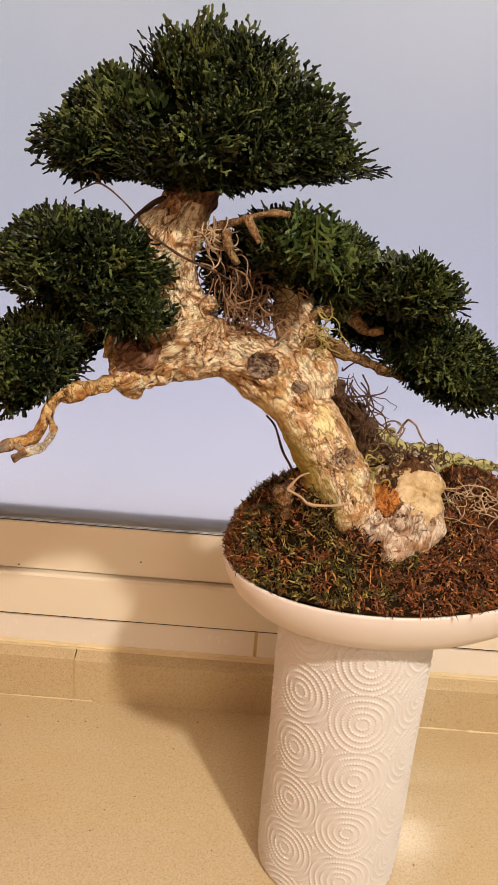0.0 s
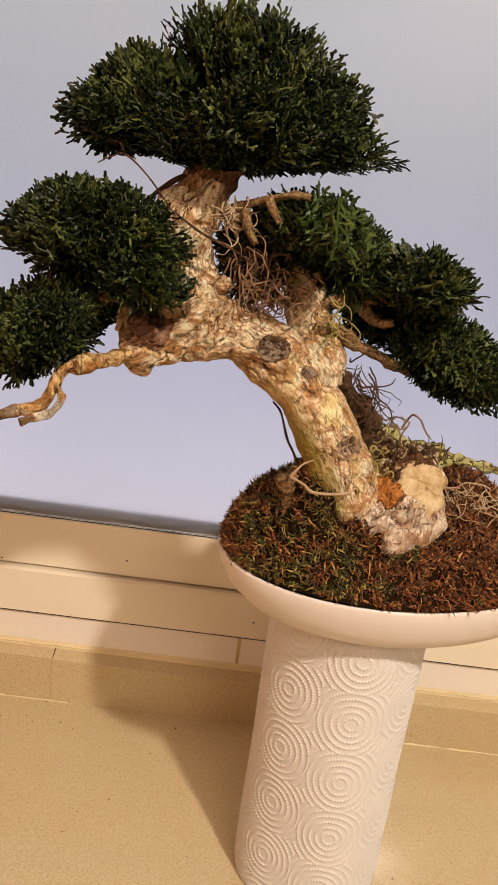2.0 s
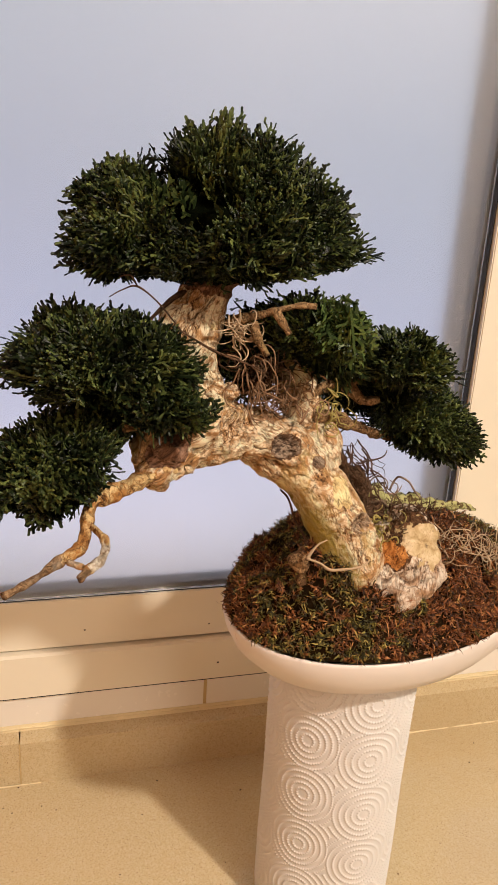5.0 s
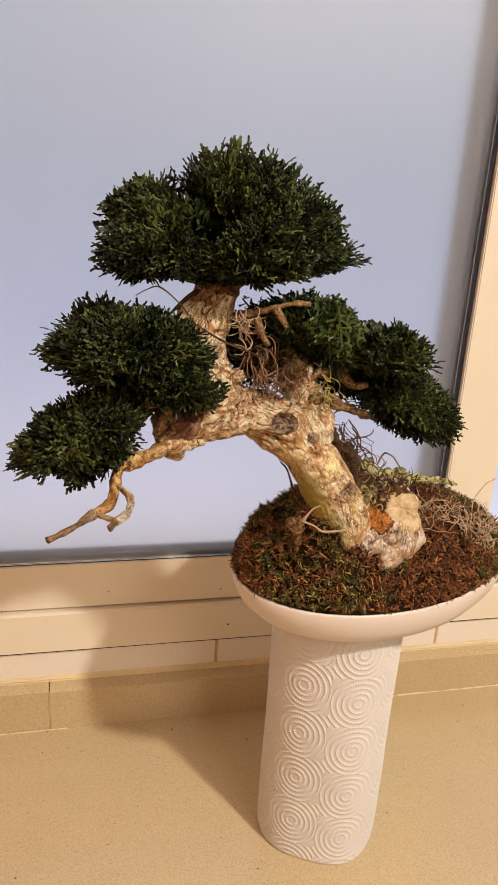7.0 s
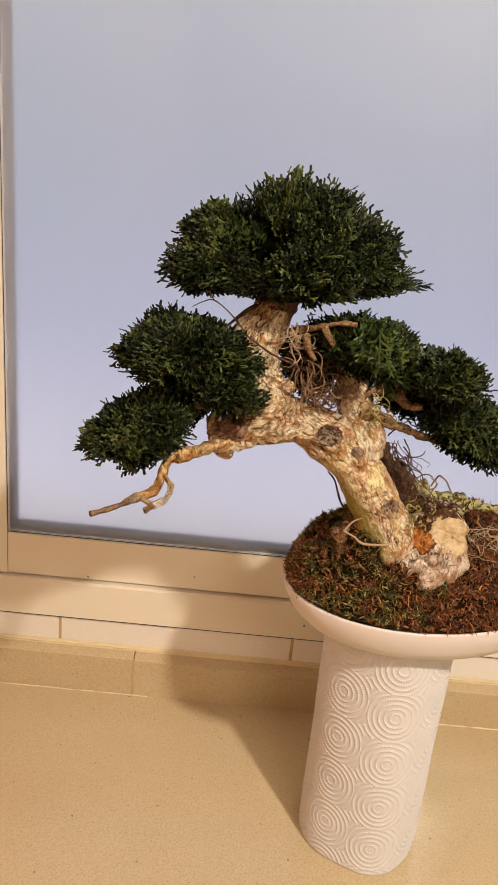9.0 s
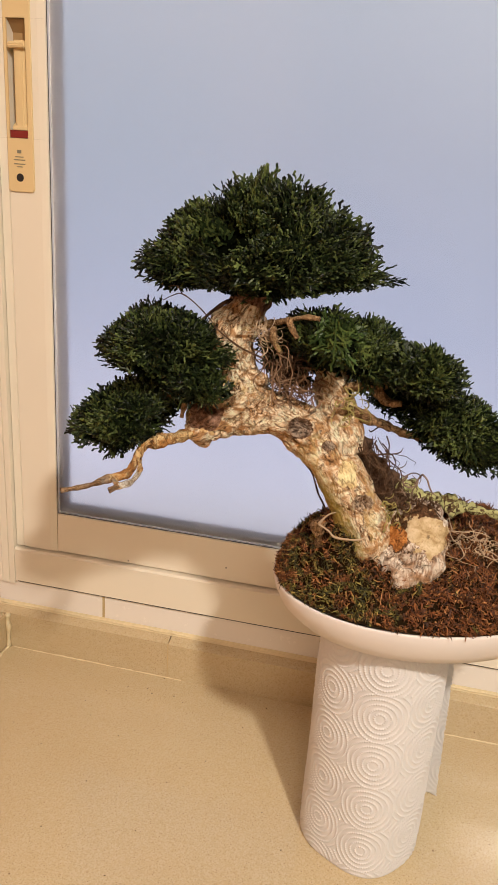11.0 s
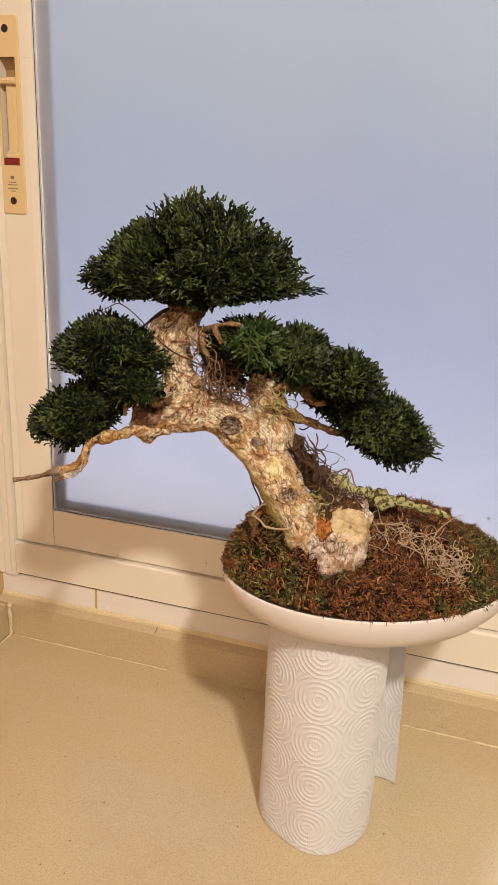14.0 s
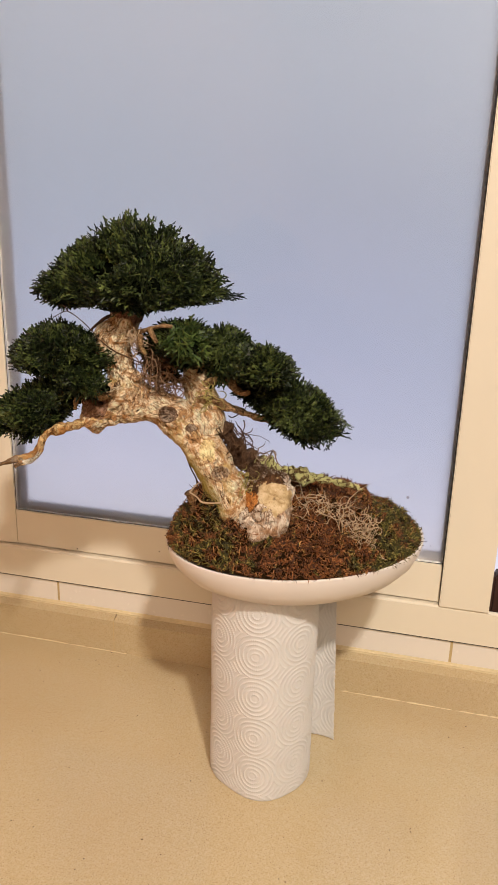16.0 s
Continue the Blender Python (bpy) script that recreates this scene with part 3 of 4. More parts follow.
# outer glazing bead and frame, seen blurred through the frosted pane
for bead in (box(-0.345, 0.35, 0.7475, 0.770, 0.152, 0.2125), box(-0.372, -0.3110, 0.7475, 0.770, 0.2136, 1.258), box(0.3165, 0.372, 0.7460, 0.757, 0.2136, 1.258)):
    part("outer_bead", bead, BEAD, sash)
part("outer_frame", box(0.3165, 0.372, 0.7572, 0.80, 0.2136, 1.258), OUTER, window)


# dark strip laid in the gap below the frame to draw its shade line
part("gap_strip", box(-0.3728, 1.09, 0.7292, 0.7330, 0.0984, 0.1001), RUBBER_AND_GAP, window, "dark strip for the shaded gap under the frame")
part("screw_dot", box(0.0592, 0.0612, FACE - 0.0009, FACE + 0.001, 0.1190, 0.1208), HOLE, window, "tiny dark hole in the track face")
for x, z in ((-0.082, 0.1702), (-0.2145, 0.1560), (0.05, 0.165), (0.19, 0.168)):
    part("drain_hole", box(x - 0.0009, x + 0.0009, SASH - 0.0003, SASH + 0.001, z - 0.0007, z + 0.0007), HOLE, sash)
for x, z, r in ((0.2665, 0.2965, 0.0020), (0.2958, 0.2370, 0.0011), (0.3023, 0.2313, 0.0009), (0.2832, 0.2376, 0.0008)):
    bm = bmesh.new()
    bmesh.ops.create_circle(bm, cap_ends=True, segments=14, radius=r, matrix=pose(x, GLASS - 0.0004, z, 90, 0, 0))
    part("smudge", bm, SMUDGE, pane, "grey dirt spot on the glass")


def rounded_plate(x0, x1, z0, z1, y0, y1, r, hole):
    """An upright plate with rounded corners and a square opening through it; hole: x0, x1, z0, z1."""
    bm = bmesh.new()
    steps = 6
    outer, inner = [], []
    for cx, cz, a0, hx, hz in ((x1 - r, z1 - r, 0, hole[1], hole[3]), (x0 + r, z1 - r, 90, hole[0], hole[3]), (x0 + r, z0 + r, 180, hole[0], hole[2]), (x1 - r, z0 + r, 270, hole[1], hole[2])):
        for k in range(steps):
            a = radians(a0 + 90 * k / (steps - 1))
            outer.append((cx + r * math.cos(a), cz + r * math.sin(a)))
            inner.append((hx, hz))
    n = len(outer)
    front = [bm.verts.new((x, y0 + 0.0005, z)) for x, z in outer]
    lip = [bm.verts.new((x + (0.0006 if x < (x0 + x1) / 2 else -0.0006), y0, z + (0.0006 if z < (z0 + z1) / 2 else -0.0006))) for x, z in outer]
    back = [bm.verts.new((x, y1, z)) for x, z in outer]
    edge = [bm.verts.new((x, y0, z)) for x, z in inner]
    deep = [bm.verts.new((x, y1, z)) for x, z in inner]
    for a, b in ((back, front), (front, lip), (lip, edge), (edge, deep)):
        for k in range(n):
            q = (k + 1) % n
            bm.faces.new((a[k], a[q], b[q], b[k]))
    bmesh.ops.remove_doubles(bm, verts=bm.verts[:], dist=1e-6)
    bmesh.ops.recalc_face_normals(bm, faces=bm.faces[:])
    return bm


def sash_handle():
    """A flush latch let into the stile: plate, deep recess, sliding lever, red mark, two screws."""
    x0, x1, y, z0, z1 = -0.3635, -0.3318, SASH - 0.0012, 0.6085, 0.8290
    a, b, c, d = LATCH
    mid = -0.3490
    plate = part("latch", rounded_plate(x0, x1, z0, z1, y - 0.0022, y, 0.004, LATCH), HANDLE, sash, "flush cream latch plate with a recessed lever")
    part("recess", profile([(y, c), (y + 0.013, c + 0.004), (y + 0.013, d - 0.012), (y + 0.001, d - 0.0004), (y + 0.016, d - 0.0004), (y + 0.016, c)], a + 0.0001, b - 0.0001), RECESS, plate, "tan recess behind the lever")
    part("slide", upright([(a + 0.0055, y + 0.012), (a + 0.0060, y + 0.0015), (a + 0.0085, y - 0.0008), (b - 0.0055, y - 0.0008), (b - 0.0022, y + 0.0030), (b - 0.0022, y + 0.012)], c + 0.0100, 0.7640, 0.0008), HANDLE, plate)
    part("foot", profile([(y + 0.006, c + 0.0085), (y - 0.0016, c + 0.0085), (y - 0.0010, c + 0.0125), (y + 0.004, c + 0.0165)], a + 0.0035, b - 0.0008, 0.0005), HANDLE, plate)
    part("thumb_piece", profile([(y + 0.004, 0.7560), (y - 0.0050, 0.7555), (y - 0.0064, 0.7590), (y - 0.0045, 0.7625), (y + 0.004, 0.7630)], a + 0.0028, b - 0.0003, 0.0009), HANDLE, plate)
    part("red_mark", box(a + 0.0004, b - 0.0004, y - 0.0018, y + 0.004, c + 0.0005, c + 0.0082, 0.0004), RED, plate, "dark red indicator strip")
    for z in (0.6240, 0.8150):
        bm = bmesh.new()
        bmesh.ops.create_cone(bm, cap_ends=True, segments=20, radius1=0.0046, radius2=0.0040, depth=0.0008, matrix=pose(mid, y - 0.0025, z, 90, 0, 0))
        part("screw", bm, HOLE, plate, "dark screw hole")
    for k, (w, dz) in enumerate(((0.005, 0.6515), (0.010, 0.6460), (0.014, 0.6428), (0.014, 0.6385), (0.007, 0.6355))):
        part("print_bar", box(mid - w / 2, mid + w / 2, y - 0.0025, y - 0.00222, dz - (0.0018 if k == 0 else 0.0005), dz + (0.0018 if k == 0 else 0.0005)), INK, plate)
    return plate


sash_handle()


# ---- what stands outside the clear half of the window ----
def outdoor_chair():
    chair = tagged(new("chair"), "dark brown wooden chair outside the window", "chair")
    chair.location = (0.4090, 0.93, -0.9)
    for x in (0.0, 0.36):
        part("back_post", box(x, x + 0.023, 0, 0.03, 0, 1.010, 0.005), DARKWOOD, chair)
        part("front_leg", box(x, x + 0.030, 0.38, 0.41, 0, 0.43, 0.006), DARKWOOD, chair)
    for z in (0.72, 0.940, 0.986):
        part("rung", box(0.021, 0.362, 0.006, 0.024, z, z + 0.012, 0.003), DARKWOOD, chair)
    part("seat", box(-0.005, 0.397, -0.005, 0.42, 0.43, 0.455, 0.006), DARKWOOD, chair)
    return chair


outdoor_chair()
structure("terrace", box(-3, 4, 0.9, 3.0, -1.0, -0.9), WALL, "pale ground outside the window", "ground")


# ---- ceiling lamp rings, out of view ----
def ceiling_ring(x, y):
    lamp = tagged(new("ceiling_ring"), "unseen round white recessed ceiling lamp ring", "lamp", "ceiling lamps")
    lamp.location = (x, y, TOP)
    bm = bmesh.new()
    bmesh.ops.create_cone(bm, cap_ends=False, segments=32, radius1=0.075, radius2=0.062, depth=0.012, matrix=pose(0, 0, -0.006))
    part("ring", bm, WALL, lamp)
    return lamp


# the second ring only marks the added fill light, which is far wider
ceiling_ring(*LAMP_A[:2]), ceiling_ring(*LAMP_FILL[:2])


# ---- the paper roll ----
def embossed(arc, z, spacing, rise, x0, z0):
    """Height of the dotted rings pressed into the paper."""
    k = np.round((arc - x0) / spacing)
    dx = arc - x0 - k * spacing
    jitter = -0.0090 - 0.0105 * (k % 2)
    m = np.round((z - z0 - jitter) / rise)
    dz = z - z0 - jitter - m * rise
    r, th = np.hypot(dx, dz), np.arctan2(dz, dx)
    pitch = 0.0053
    ring = np.round(r / pitch)
    off = np.abs(r - ring * pitch)
    count = np.maximum(1, np.round(2 * np.pi * ring * pitch / 0.0024))
    turn = (th / (2 * np.pi) * count + 0.37 * ring) % 1.0 - 0.5
    along = np.abs(turn) * 2 * np.pi * np.maximum(ring, 0.3) * pitch / count
    return 0.00115 * np.exp(-((off / 0.00090) ** 2) - (along / 0.00088) ** 2) * (ring > 0)


def paper_roll():
    roll = tagged(new("paper_towel_roll"), "white embossed paper towel roll standing on the worktop", "paper roll")
    cx, cy, high, rad = 0.1215, 0.5375, 0.2600, 0.0604
    roll.location = (cx, cy, 0)
    na, nz = 680, 450
    th = np.arange(na) * 2 * np.pi / na
    z = np.linspace(0.0, high, nz)
    T, Z = np.meshgrid(th, z)
    def dent(at, wide):
        return np.exp(-((((T - np.radians(at) + np.pi) % (2 * np.pi) - np.pi) / np.radians(wide)) ** 2))
    base = rad * (1 - (0.130 * dent(-119, 33) + 0.050 * dent(-40, 24)) * (1 - 0.62 * Z / high) + 0.006 * np.sin(Z * 40 + 2 * T))
    relief = embossed((T - np.radians(-86)) * rad, Z, 2 * np.pi * rad / 7, 0.0522, 0.0, 0.0540)
    edge = np.clip(np.minimum(Z, high - Z) / 0.004, 0, 1)
    R = base + relief * edge - 0.0012 * (1 - edge) ** 2
    verts = np.stack([R * np.cos(T), R * np.sin(T), Z], -1).reshape(-1, 3)
    i, j = np.meshgrid(np.arange(nz - 1), np.arange(na), indexing="ij")
    a, b = i * na + j, i * na + (j + 1) % na
    faces = np.stack([a, b, b + na, a + na], -1).reshape(-1, 4)
    part("paper", mesh_from("paper", verts, faces, PAPER), PAPER, roll)
    # wound ends
    for zz, name in ((0.0012, "wound_end"), (high - 0.0012, "wound_end")):
        bm = bmesh.new()
        rings = []
        for r in (0.021, 0.050):
            rings.append([bm.verts.new((r * math.cos(t), r * math.sin(t), zz)) for t in np.arange(48) * 2 * np.pi / 48])
        for k in range(48):
            bm.faces.new((rings[0][k], rings[1][k], rings[1][(k + 1) % 48], rings[0][(k + 1) % 48]))
        part(name, bm, PAPER, roll)
    bm = bmesh.new()
    bmesh.ops.create_cone(bm, cap_ends=False, segments=40, radius1=0.021, radius2=0.021, depth=high - 0.004, matrix=pose(0, 0, high / 2))
    part("core", bm, CARD, roll, "brown card core")
    # loose last sheet that hangs away from the roll, with a torn edge
    nu, nv = 90, 220
    u, v = np.meshgrid(np.linspace(0, 1, nu), np.linspace(0, 1, nv))
    rng = np.random.default_rng(8)
    torn = 1 + 0.012 * rng.uniform(-1, 1, nv)[:, None] * (u > 0.97) + 0.004 * np.sin(v * 420) * (u > 0.97)
    s = u * torn
    px = 0.020 + 0.062 * s
    py = 0.0605 + 0.0125 * np.sin(s * 2.6) + 0.004 * s * (1 - v)
    pz = 0.002 + v * (high - 0.004)
    px -= 0.010 * s * s * v
    rel = embossed(u * 0.066, pz, 0.053, 0.0522, 0.02, 0.054)
    verts = np.stack([px + rel * 0.5, py - rel, pz], -1).reshape(-1, 3)
    i, j = np.meshgrid(np.arange(nv - 1), np.arange(nu - 1), indexing="ij")
    a = i * nu + j
    faces = np.stack([a, a + 1, a + 1 + nu, a + nu], -1).reshape(-1, 4)
    sheet = part("loose_sheet", mesh_from("loose_sheet", verts, faces, PAPER), PAPER, roll, "loose last sheet with a torn edge")
    thick = sheet.modifiers.new("thickness", "SOLIDIFY")
    thick.thickness = 0.0004
    return roll


paper_roll()

# ---- the dish ----
DISH, AXES, SPIN, SLOPE, LEAN, BASE = (0.1508, 0.5422, 0.3122), (0.1412, 0.0902), radians(13.6), 0.125, 0.018, 0.2615


def on_dish(e, t, z):
    """A place at the share e of the rim's oval, at the angle t, z above the rim's tilted plane."""
    u, v = AXES[0] * e * np.cos(t), AXES[1] * e * np.sin(t)
    x, y = u * np.cos(SPIN) - v * np.sin(SPIN), u * np.sin(SPIN) + v * np.cos(SPIN)
    return np.stack([DISH[0] + x, DISH[1] + y, DISH[2] + LEAN * x + SLOPE * y + z], -1)


def dish():
    ob = tagged(new("bonsai_dish"), "shallow oval matte white ceramic dish on the paper roll", "dish")
    prof = [(0.0, -0.0480), (0.36, -0.0480), (0.48, -0.0477), (0.62, -0.0462), (0.76, -0.0412), (0.87, -0.0330), (0.945, -0.0220), (0.985, -0.0100), (1.0, -0.0012), (0.997, 0.0006), (0.985, 0.0010), (0.972, -0.0004), (0.955, -0.0090), (0.91, -0.0200), (0.83, -0.0290), (0.70, -0.0360), (0.4, -0.0405), (0.0, -0.0405)]
    t = np.arange(128) * 2 * np.pi / 128
    rings = [on_dish(np.full(128, max(e, 1e-4)), t, np.full(128, z)) for e, z in prof]
    for (e, z), ring in zip(prof, rings):
        if z < -0.041:
            ring[:, 2] += (BASE + (z + 0.0480) - ring[:, 2]) * min(1.0, (-0.041 - z) / 0.005)
    verts = np.vstack(rings)
    f = []
    for i in range(len(prof) - 1):
        for j in range(128):
            a, b = i * 128 + j, i * 128 + (j + 1) % 128
            f.append((a, b, b + 128, a + 128))
    part("bowl", mesh_from("bowl", verts, f, CERAMIC), CERAMIC, ob)
    return ob


dish()


# ---- moss ----
def shape(t):
    """How steeply the moss falls off at the angle t: two exponents."""
    s, f = 0.5 + 0.5 * np.cos(t), np.clip(-np.sin(t + 0.15), 0, 1)
    return 3.4 - 1.5 * s + 3.5 * f * (1 - 0.5 * s), 0.60 + 0.15 * s - 0.12 * f


def mound(e, t):
    """Height of the moss over the rim: steep at the front and the trunk's end, sinking slowly to the other."""
    k, p = shape(t)
    e = np.clip(e / 0.985, 0, 1)
    q = on_dish(e, t, 0 * e)
    heap = 0.036 * np.exp(-(((q[..., 0] - 0.071) / 0.028) ** 2) - ((q[..., 1] - 0.478) / 0.022) ** 2)
    return ((0.0555 - 0.0015 * np.cos(t)) * np.clip(1 - e ** k, 0, 1) ** p + heap * np.clip((1 - e) / 0.12, 0, 1)) - 0.0025


def tuffets(q, e):
    """Lumps and hollows of the cushions of moss, dying out at the rim."""
    v = Vector(q)
    return (0.55 if q[1] > 0.535 else 1.0) * min(1.0, max(0.0, (0.985 - e) / 0.13)) * (0.0125 * noise.fractal(v * 58, 0.9, 2, 3) + 0.0085 * noise.noise(v * 140))


def moss():
    e, t = np.meshgrid(1 - np.linspace(1.0, 0.0, 60) ** 1.6 * 0.9995, np.arange(160) * 2 * np.pi / 160, indexing="ij")
    e = e * 0.982
    p = on_dish(e, t, mound(e, t)).reshape(-1, 3)
    for q, k in zip(p, e.ravel()):
        q[2] += tuffets(q, k) - 0.0022
    i, j = np.meshgrid(np.arange(59), np.arange(160), indexing="ij")
    a, b = i * 160 + j, i * 160 + (j + 1) % 160
    f = np.stack([a, a + 160, b + 160, b], -1).reshape(-1, 4)
    bed = tagged(new("moss_bed", mesh_from("moss_bed", p, f, SOIL)), "mound of soil under the moss in the dish", "soil", "", "stuff")
    rng = np.random.default_rng(21)
    n = 84000
    e = np.sqrt(rng.uniform(0, 1, n)) * 0.980
    t = rng.uniform(0, 2 * np.pi, n)
    q = rng.uniform(0, 0.97, n // 3)
    k, p_ = shape(t[: n // 3])
    e[: n // 3] = np.clip(1 - q ** (1 / p_), 0, 1) ** (1 / k) * 0.98
    c = on_dish(e, t, mound(e, t))
    c[:, 2] += np.array([tuffets(q, k) for q, k in zip(c, e)]) - 0.0018
    hollow = np.array([noise.noise(Vector(q) * 150) for q in c])
    keep = hollow > rng.uniform(-0.62, 0.16, n)
    e, t, c, n = e[keep], t[keep], c[keep], int(keep.sum())
    d = 1e-3
    gx = (on_dish(e + d, t, mound(e + d, t)) - on_dish(e, t, mound(e, t)))
    gt = (on_dish(e, t + d, mound(e, t + d)) - on_dish(e, t, mound(e, t)))
    nor = np.cross(gx, gt)
    nor /= np.linalg.norm(nor, axis=1)[:, None] + 1e-12
    swirl = np.array([noise.noise_vector(Vector(q) * 130) for q in c])
    way = nor * 0.42 + 1.0 * swirl + rng.normal(0, 0.50, (n, 3))
    way /= np.linalg.norm(way, axis=1)[:, None]
    length = rng.uniform(0.0024, 0.0056, n) * np.where(rng.uniform(size=n) < 0.08, 1.5, 1) * np.where(e > 0.93, 0.75, 1)
    side = np.cross(way, rng.normal(size=(n, 3)))
    side /= np.linalg.norm(side, axis=1)[:, None] + 1e-12
    bend = np.cross(way, side)
    w = rng.uniform(0.00036, 0.00078, n)
    curl = rng.uniform(0.5, 2.4, n)
    twist = rng.normal(0, 0.40, n)
    L = lambda a, b_, c_: c + way * (length * a)[:, None] + bend * (length * b_ * curl)[:, None] + side * (length * c_ * twist)[:, None]
    mid, high, tip = L(0.40, 0.08, 0.2), L(0.66, 0.34, 0.7), L(0.62, 0.66, 1.3)
    s, k = side * w[:, None], bend * (w * 0.7)[:, None]
    V = np.stack([c - s, c + s, c + k, mid - s, mid + s, mid + k, high - s * 0.8, high + s * 0.8, high + k * 0.8, tip], 1)
    one = [(q, r, r + 3, q + 3) for b_ in (0, 3) for q, r in ((b_, b_ + 1), (b_ + 1, b_ + 2), (b_ + 2, b_))]
    one = np.array([tri for q, r, u, v in one for tri in ((q, r, u), (q, u, v))] + [(6, 7, 9), (7, 8, 9), (8, 6, 9)])
    F = (one[None] + 10 * np.arange(n)[:, None, None]).reshape(-1, 3)
    tagged(new("moss", mesh_from("moss", V.reshape(-1, 3), F, MOSS, False)), "shaggy green and rust-brown moss covering the dish", "moss", "", "stuff")


moss()

# ---- the tree ----
tree = tagged(new("bonsai_tree"), "leaning bonsai conifer with pale gnarled trunk and dark green pads", "tree")

TRUNK = [(0.112, 0.500, 0.325), (0.101, 0.492, 0.348), (0.086, 0.486, 0.381), (0.067, 0.485, 0.414), (0.046, 0.485, 0.440), (0.022, 0.485, 0.457), (-0.003, 0.484, 0.463), (-0.024, 0.484, 0.460), (-0.044, 0.482, 0.452)]
TRUNK_R = [0.034, 0.027, 0.0225, 0.0205, 0.0200, 0.0185, 0.0185, 0.0190, 0.0165]
UPPER = [(-0.016, 0.486, 0.462), (-0.022, 0.484, 0.482), (-0.028, 0.482, 0.504), (-0.0315, 0.481, 0.522), (-0.023, 0.485, 0.543), (-0.012, 0.490, 0.560), (-0.006, 0.492, 0.580), (0.000, 0.492, 0.600)]
UPPER_R = [0.0200, 0.0170, 0.0150, 0.0165, 0.0150, 0.0135, 0.012, 0.008]
REAR = [(0.066, 0.497, 0.432), (0.060, 0.502, 0.458), (0.050, 0.505, 0.480), (0.046, 0.508, 0.500), (0.050, 0.515, 0.520)]
REAR_R = [0.018, 0.0175, 0.016, 0.013, 0.008]


def trunk():
    solids = [tube(TRUNK, TRUNK_R, 28, 0.004, 0.10, 1), tube(UPPER, UPPER_R, 24, 0.004, 0.12, 2), tube(REAR, REAR_R, 20, 0.004, 0.14, 3)]
    solids.append(blob((-0.045, 0.474, 0.453), (0.020, 0.019, 0.022), 4, 0.25, 70))
    solids.append(blob((-0.020, 0.478, 0.470), (0.026, 0.016, 0.020), 5, 0.25, 70))
    solids.append(blob((-0.004, 0.4765, 0.4905), (0.0055, 0.0065, 0.0045), 11, 0.25, 90))
    me = fused("trunk", solids, 0.00085, BARK)
    along = np.vstack([spline(TRUNK, TRUNK_R, 0.006)[0], spline(UPPER, UPPER_R, 0.006)[0]])
    scars = [((0.0310, 0.4660, 0.4572), 0.0090), ((0.0560, 0.4630, 0.4468), 0.0050), ((0.0870, 0.4635, 0.4035), 0.0080), ((-0.0440, 0.4600, 0.4610), 0.0120)]
    me = carve(me, along, 0.0031, 0.0031, 0.30, scars[:3])
    spots = [(c, (r * 1.10, 0.012, r * 0.95), KNOTRIM) for c, r in scars[:2]] + [(c, (r * 0.92, 0.012, r * 0.80), KNOT) for c, r in scars[:2]] + [(scars[2][0], (0.0078, 0.012, 0.0072), PALEKNOT)] + [(scars[3][0], (0.014, 0.014, 0.013), SCAR), ((-0.008, 0.488, 0.566), (0.03, 0.03, 0.023), SCAR), ((0.0740, 0.4610, 0.4315), (0.0100, 0.014, 0.0180), BARE)]
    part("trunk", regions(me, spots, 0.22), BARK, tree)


trunk()


def limb(name, points, radii, mat, seed, sides=12, wobble=0.22, label="", spots=()):
    v, f = tube(points, radii, sides, 0.0016, wobble, seed)
    me = mesh_from(name, v, f, mat)
    return part(name, regions(me, spots, 0.5) if spots else me, mat, tree, label)


TWIG = [(-0.036, 0.471, 0.450), (-0.0515, 0.461, 0.4450), (-0.066, 0.455, 0.4405), (-0.079, 0.450, 0.4365), (-0.0890, 0.444, 0.4335), (-0.0928, 0.436, 0.4243), (-0.0955, 0.428, 0.4155), (-0.1052, 0.420, 0.4130), (-0.1193, 0.406, 0.4096), (-0.1302, 0.395, 0.4092), (-0.1352, 0.3905, 0.4088)]
FORK = [(-0.0910, 0.436, 0.4250), (-0.0840, 0.422, 0.4225), (-0.0850, 0.410, 0.4172), (-0.0935, 0.402, 0.4146), (-0.0978, 0.395, 0.4128)]
SPUR = [(-0.0935, 0.402, 0.4146), (-0.1030, 0.415, 0.4130)]
limb("dead_branch", TWIG, [0.0080, 0.0054, 0.0042, 0.0050, 0.0037, 0.0035, 0.0030, 0.0031, 0.0022, 0.0017, 0.0020], DEADWOOD, 31, 18, 0.36, "bleached dead branch with a twisted fork", [((-0.1220, 0.398, 0.4110), (0.024, 0.028, 0.016), WEATHERED)])
limb("dead_fork", FORK, [0.0024, 0.0021, 0.0025, 0.0021, 0.0019], DEADWOOD, 32, 14, 0.5, "", [((-0.0865, 0.404, 0.4195), (0.009, 0.014, 0.007), LIME), ((-0.0985, 0.396, 0.4130), (0.008, 0.010, 0.006), WEATHERED)])
limb("dead_fork", SPUR, [0.0015, 0.0017], DEADWOOD, 33, 10, 0.3)
limb("branch", [(0.052, 0.500, 0.478), (0.062, 0.500, 0.486), (0.074, 0.503, 0.488), (0.086, 0.503, 0.485), (0.096, 0.500, 0.478), (0.106, 0.497, 0.479)], [0.0060, 0.0044, 0.0034, 0.0034, 0.0038, 0.0024], LIMB, 34, 12, 0.4)
limb("branch", [(0.084, 0.503, 0.486), (0.096, 0.507, 0.493), (0.108, 0.514, 0.490)], [0.0030, 0.0030, 0.0024], LIMB, 35, 12, 0.4)
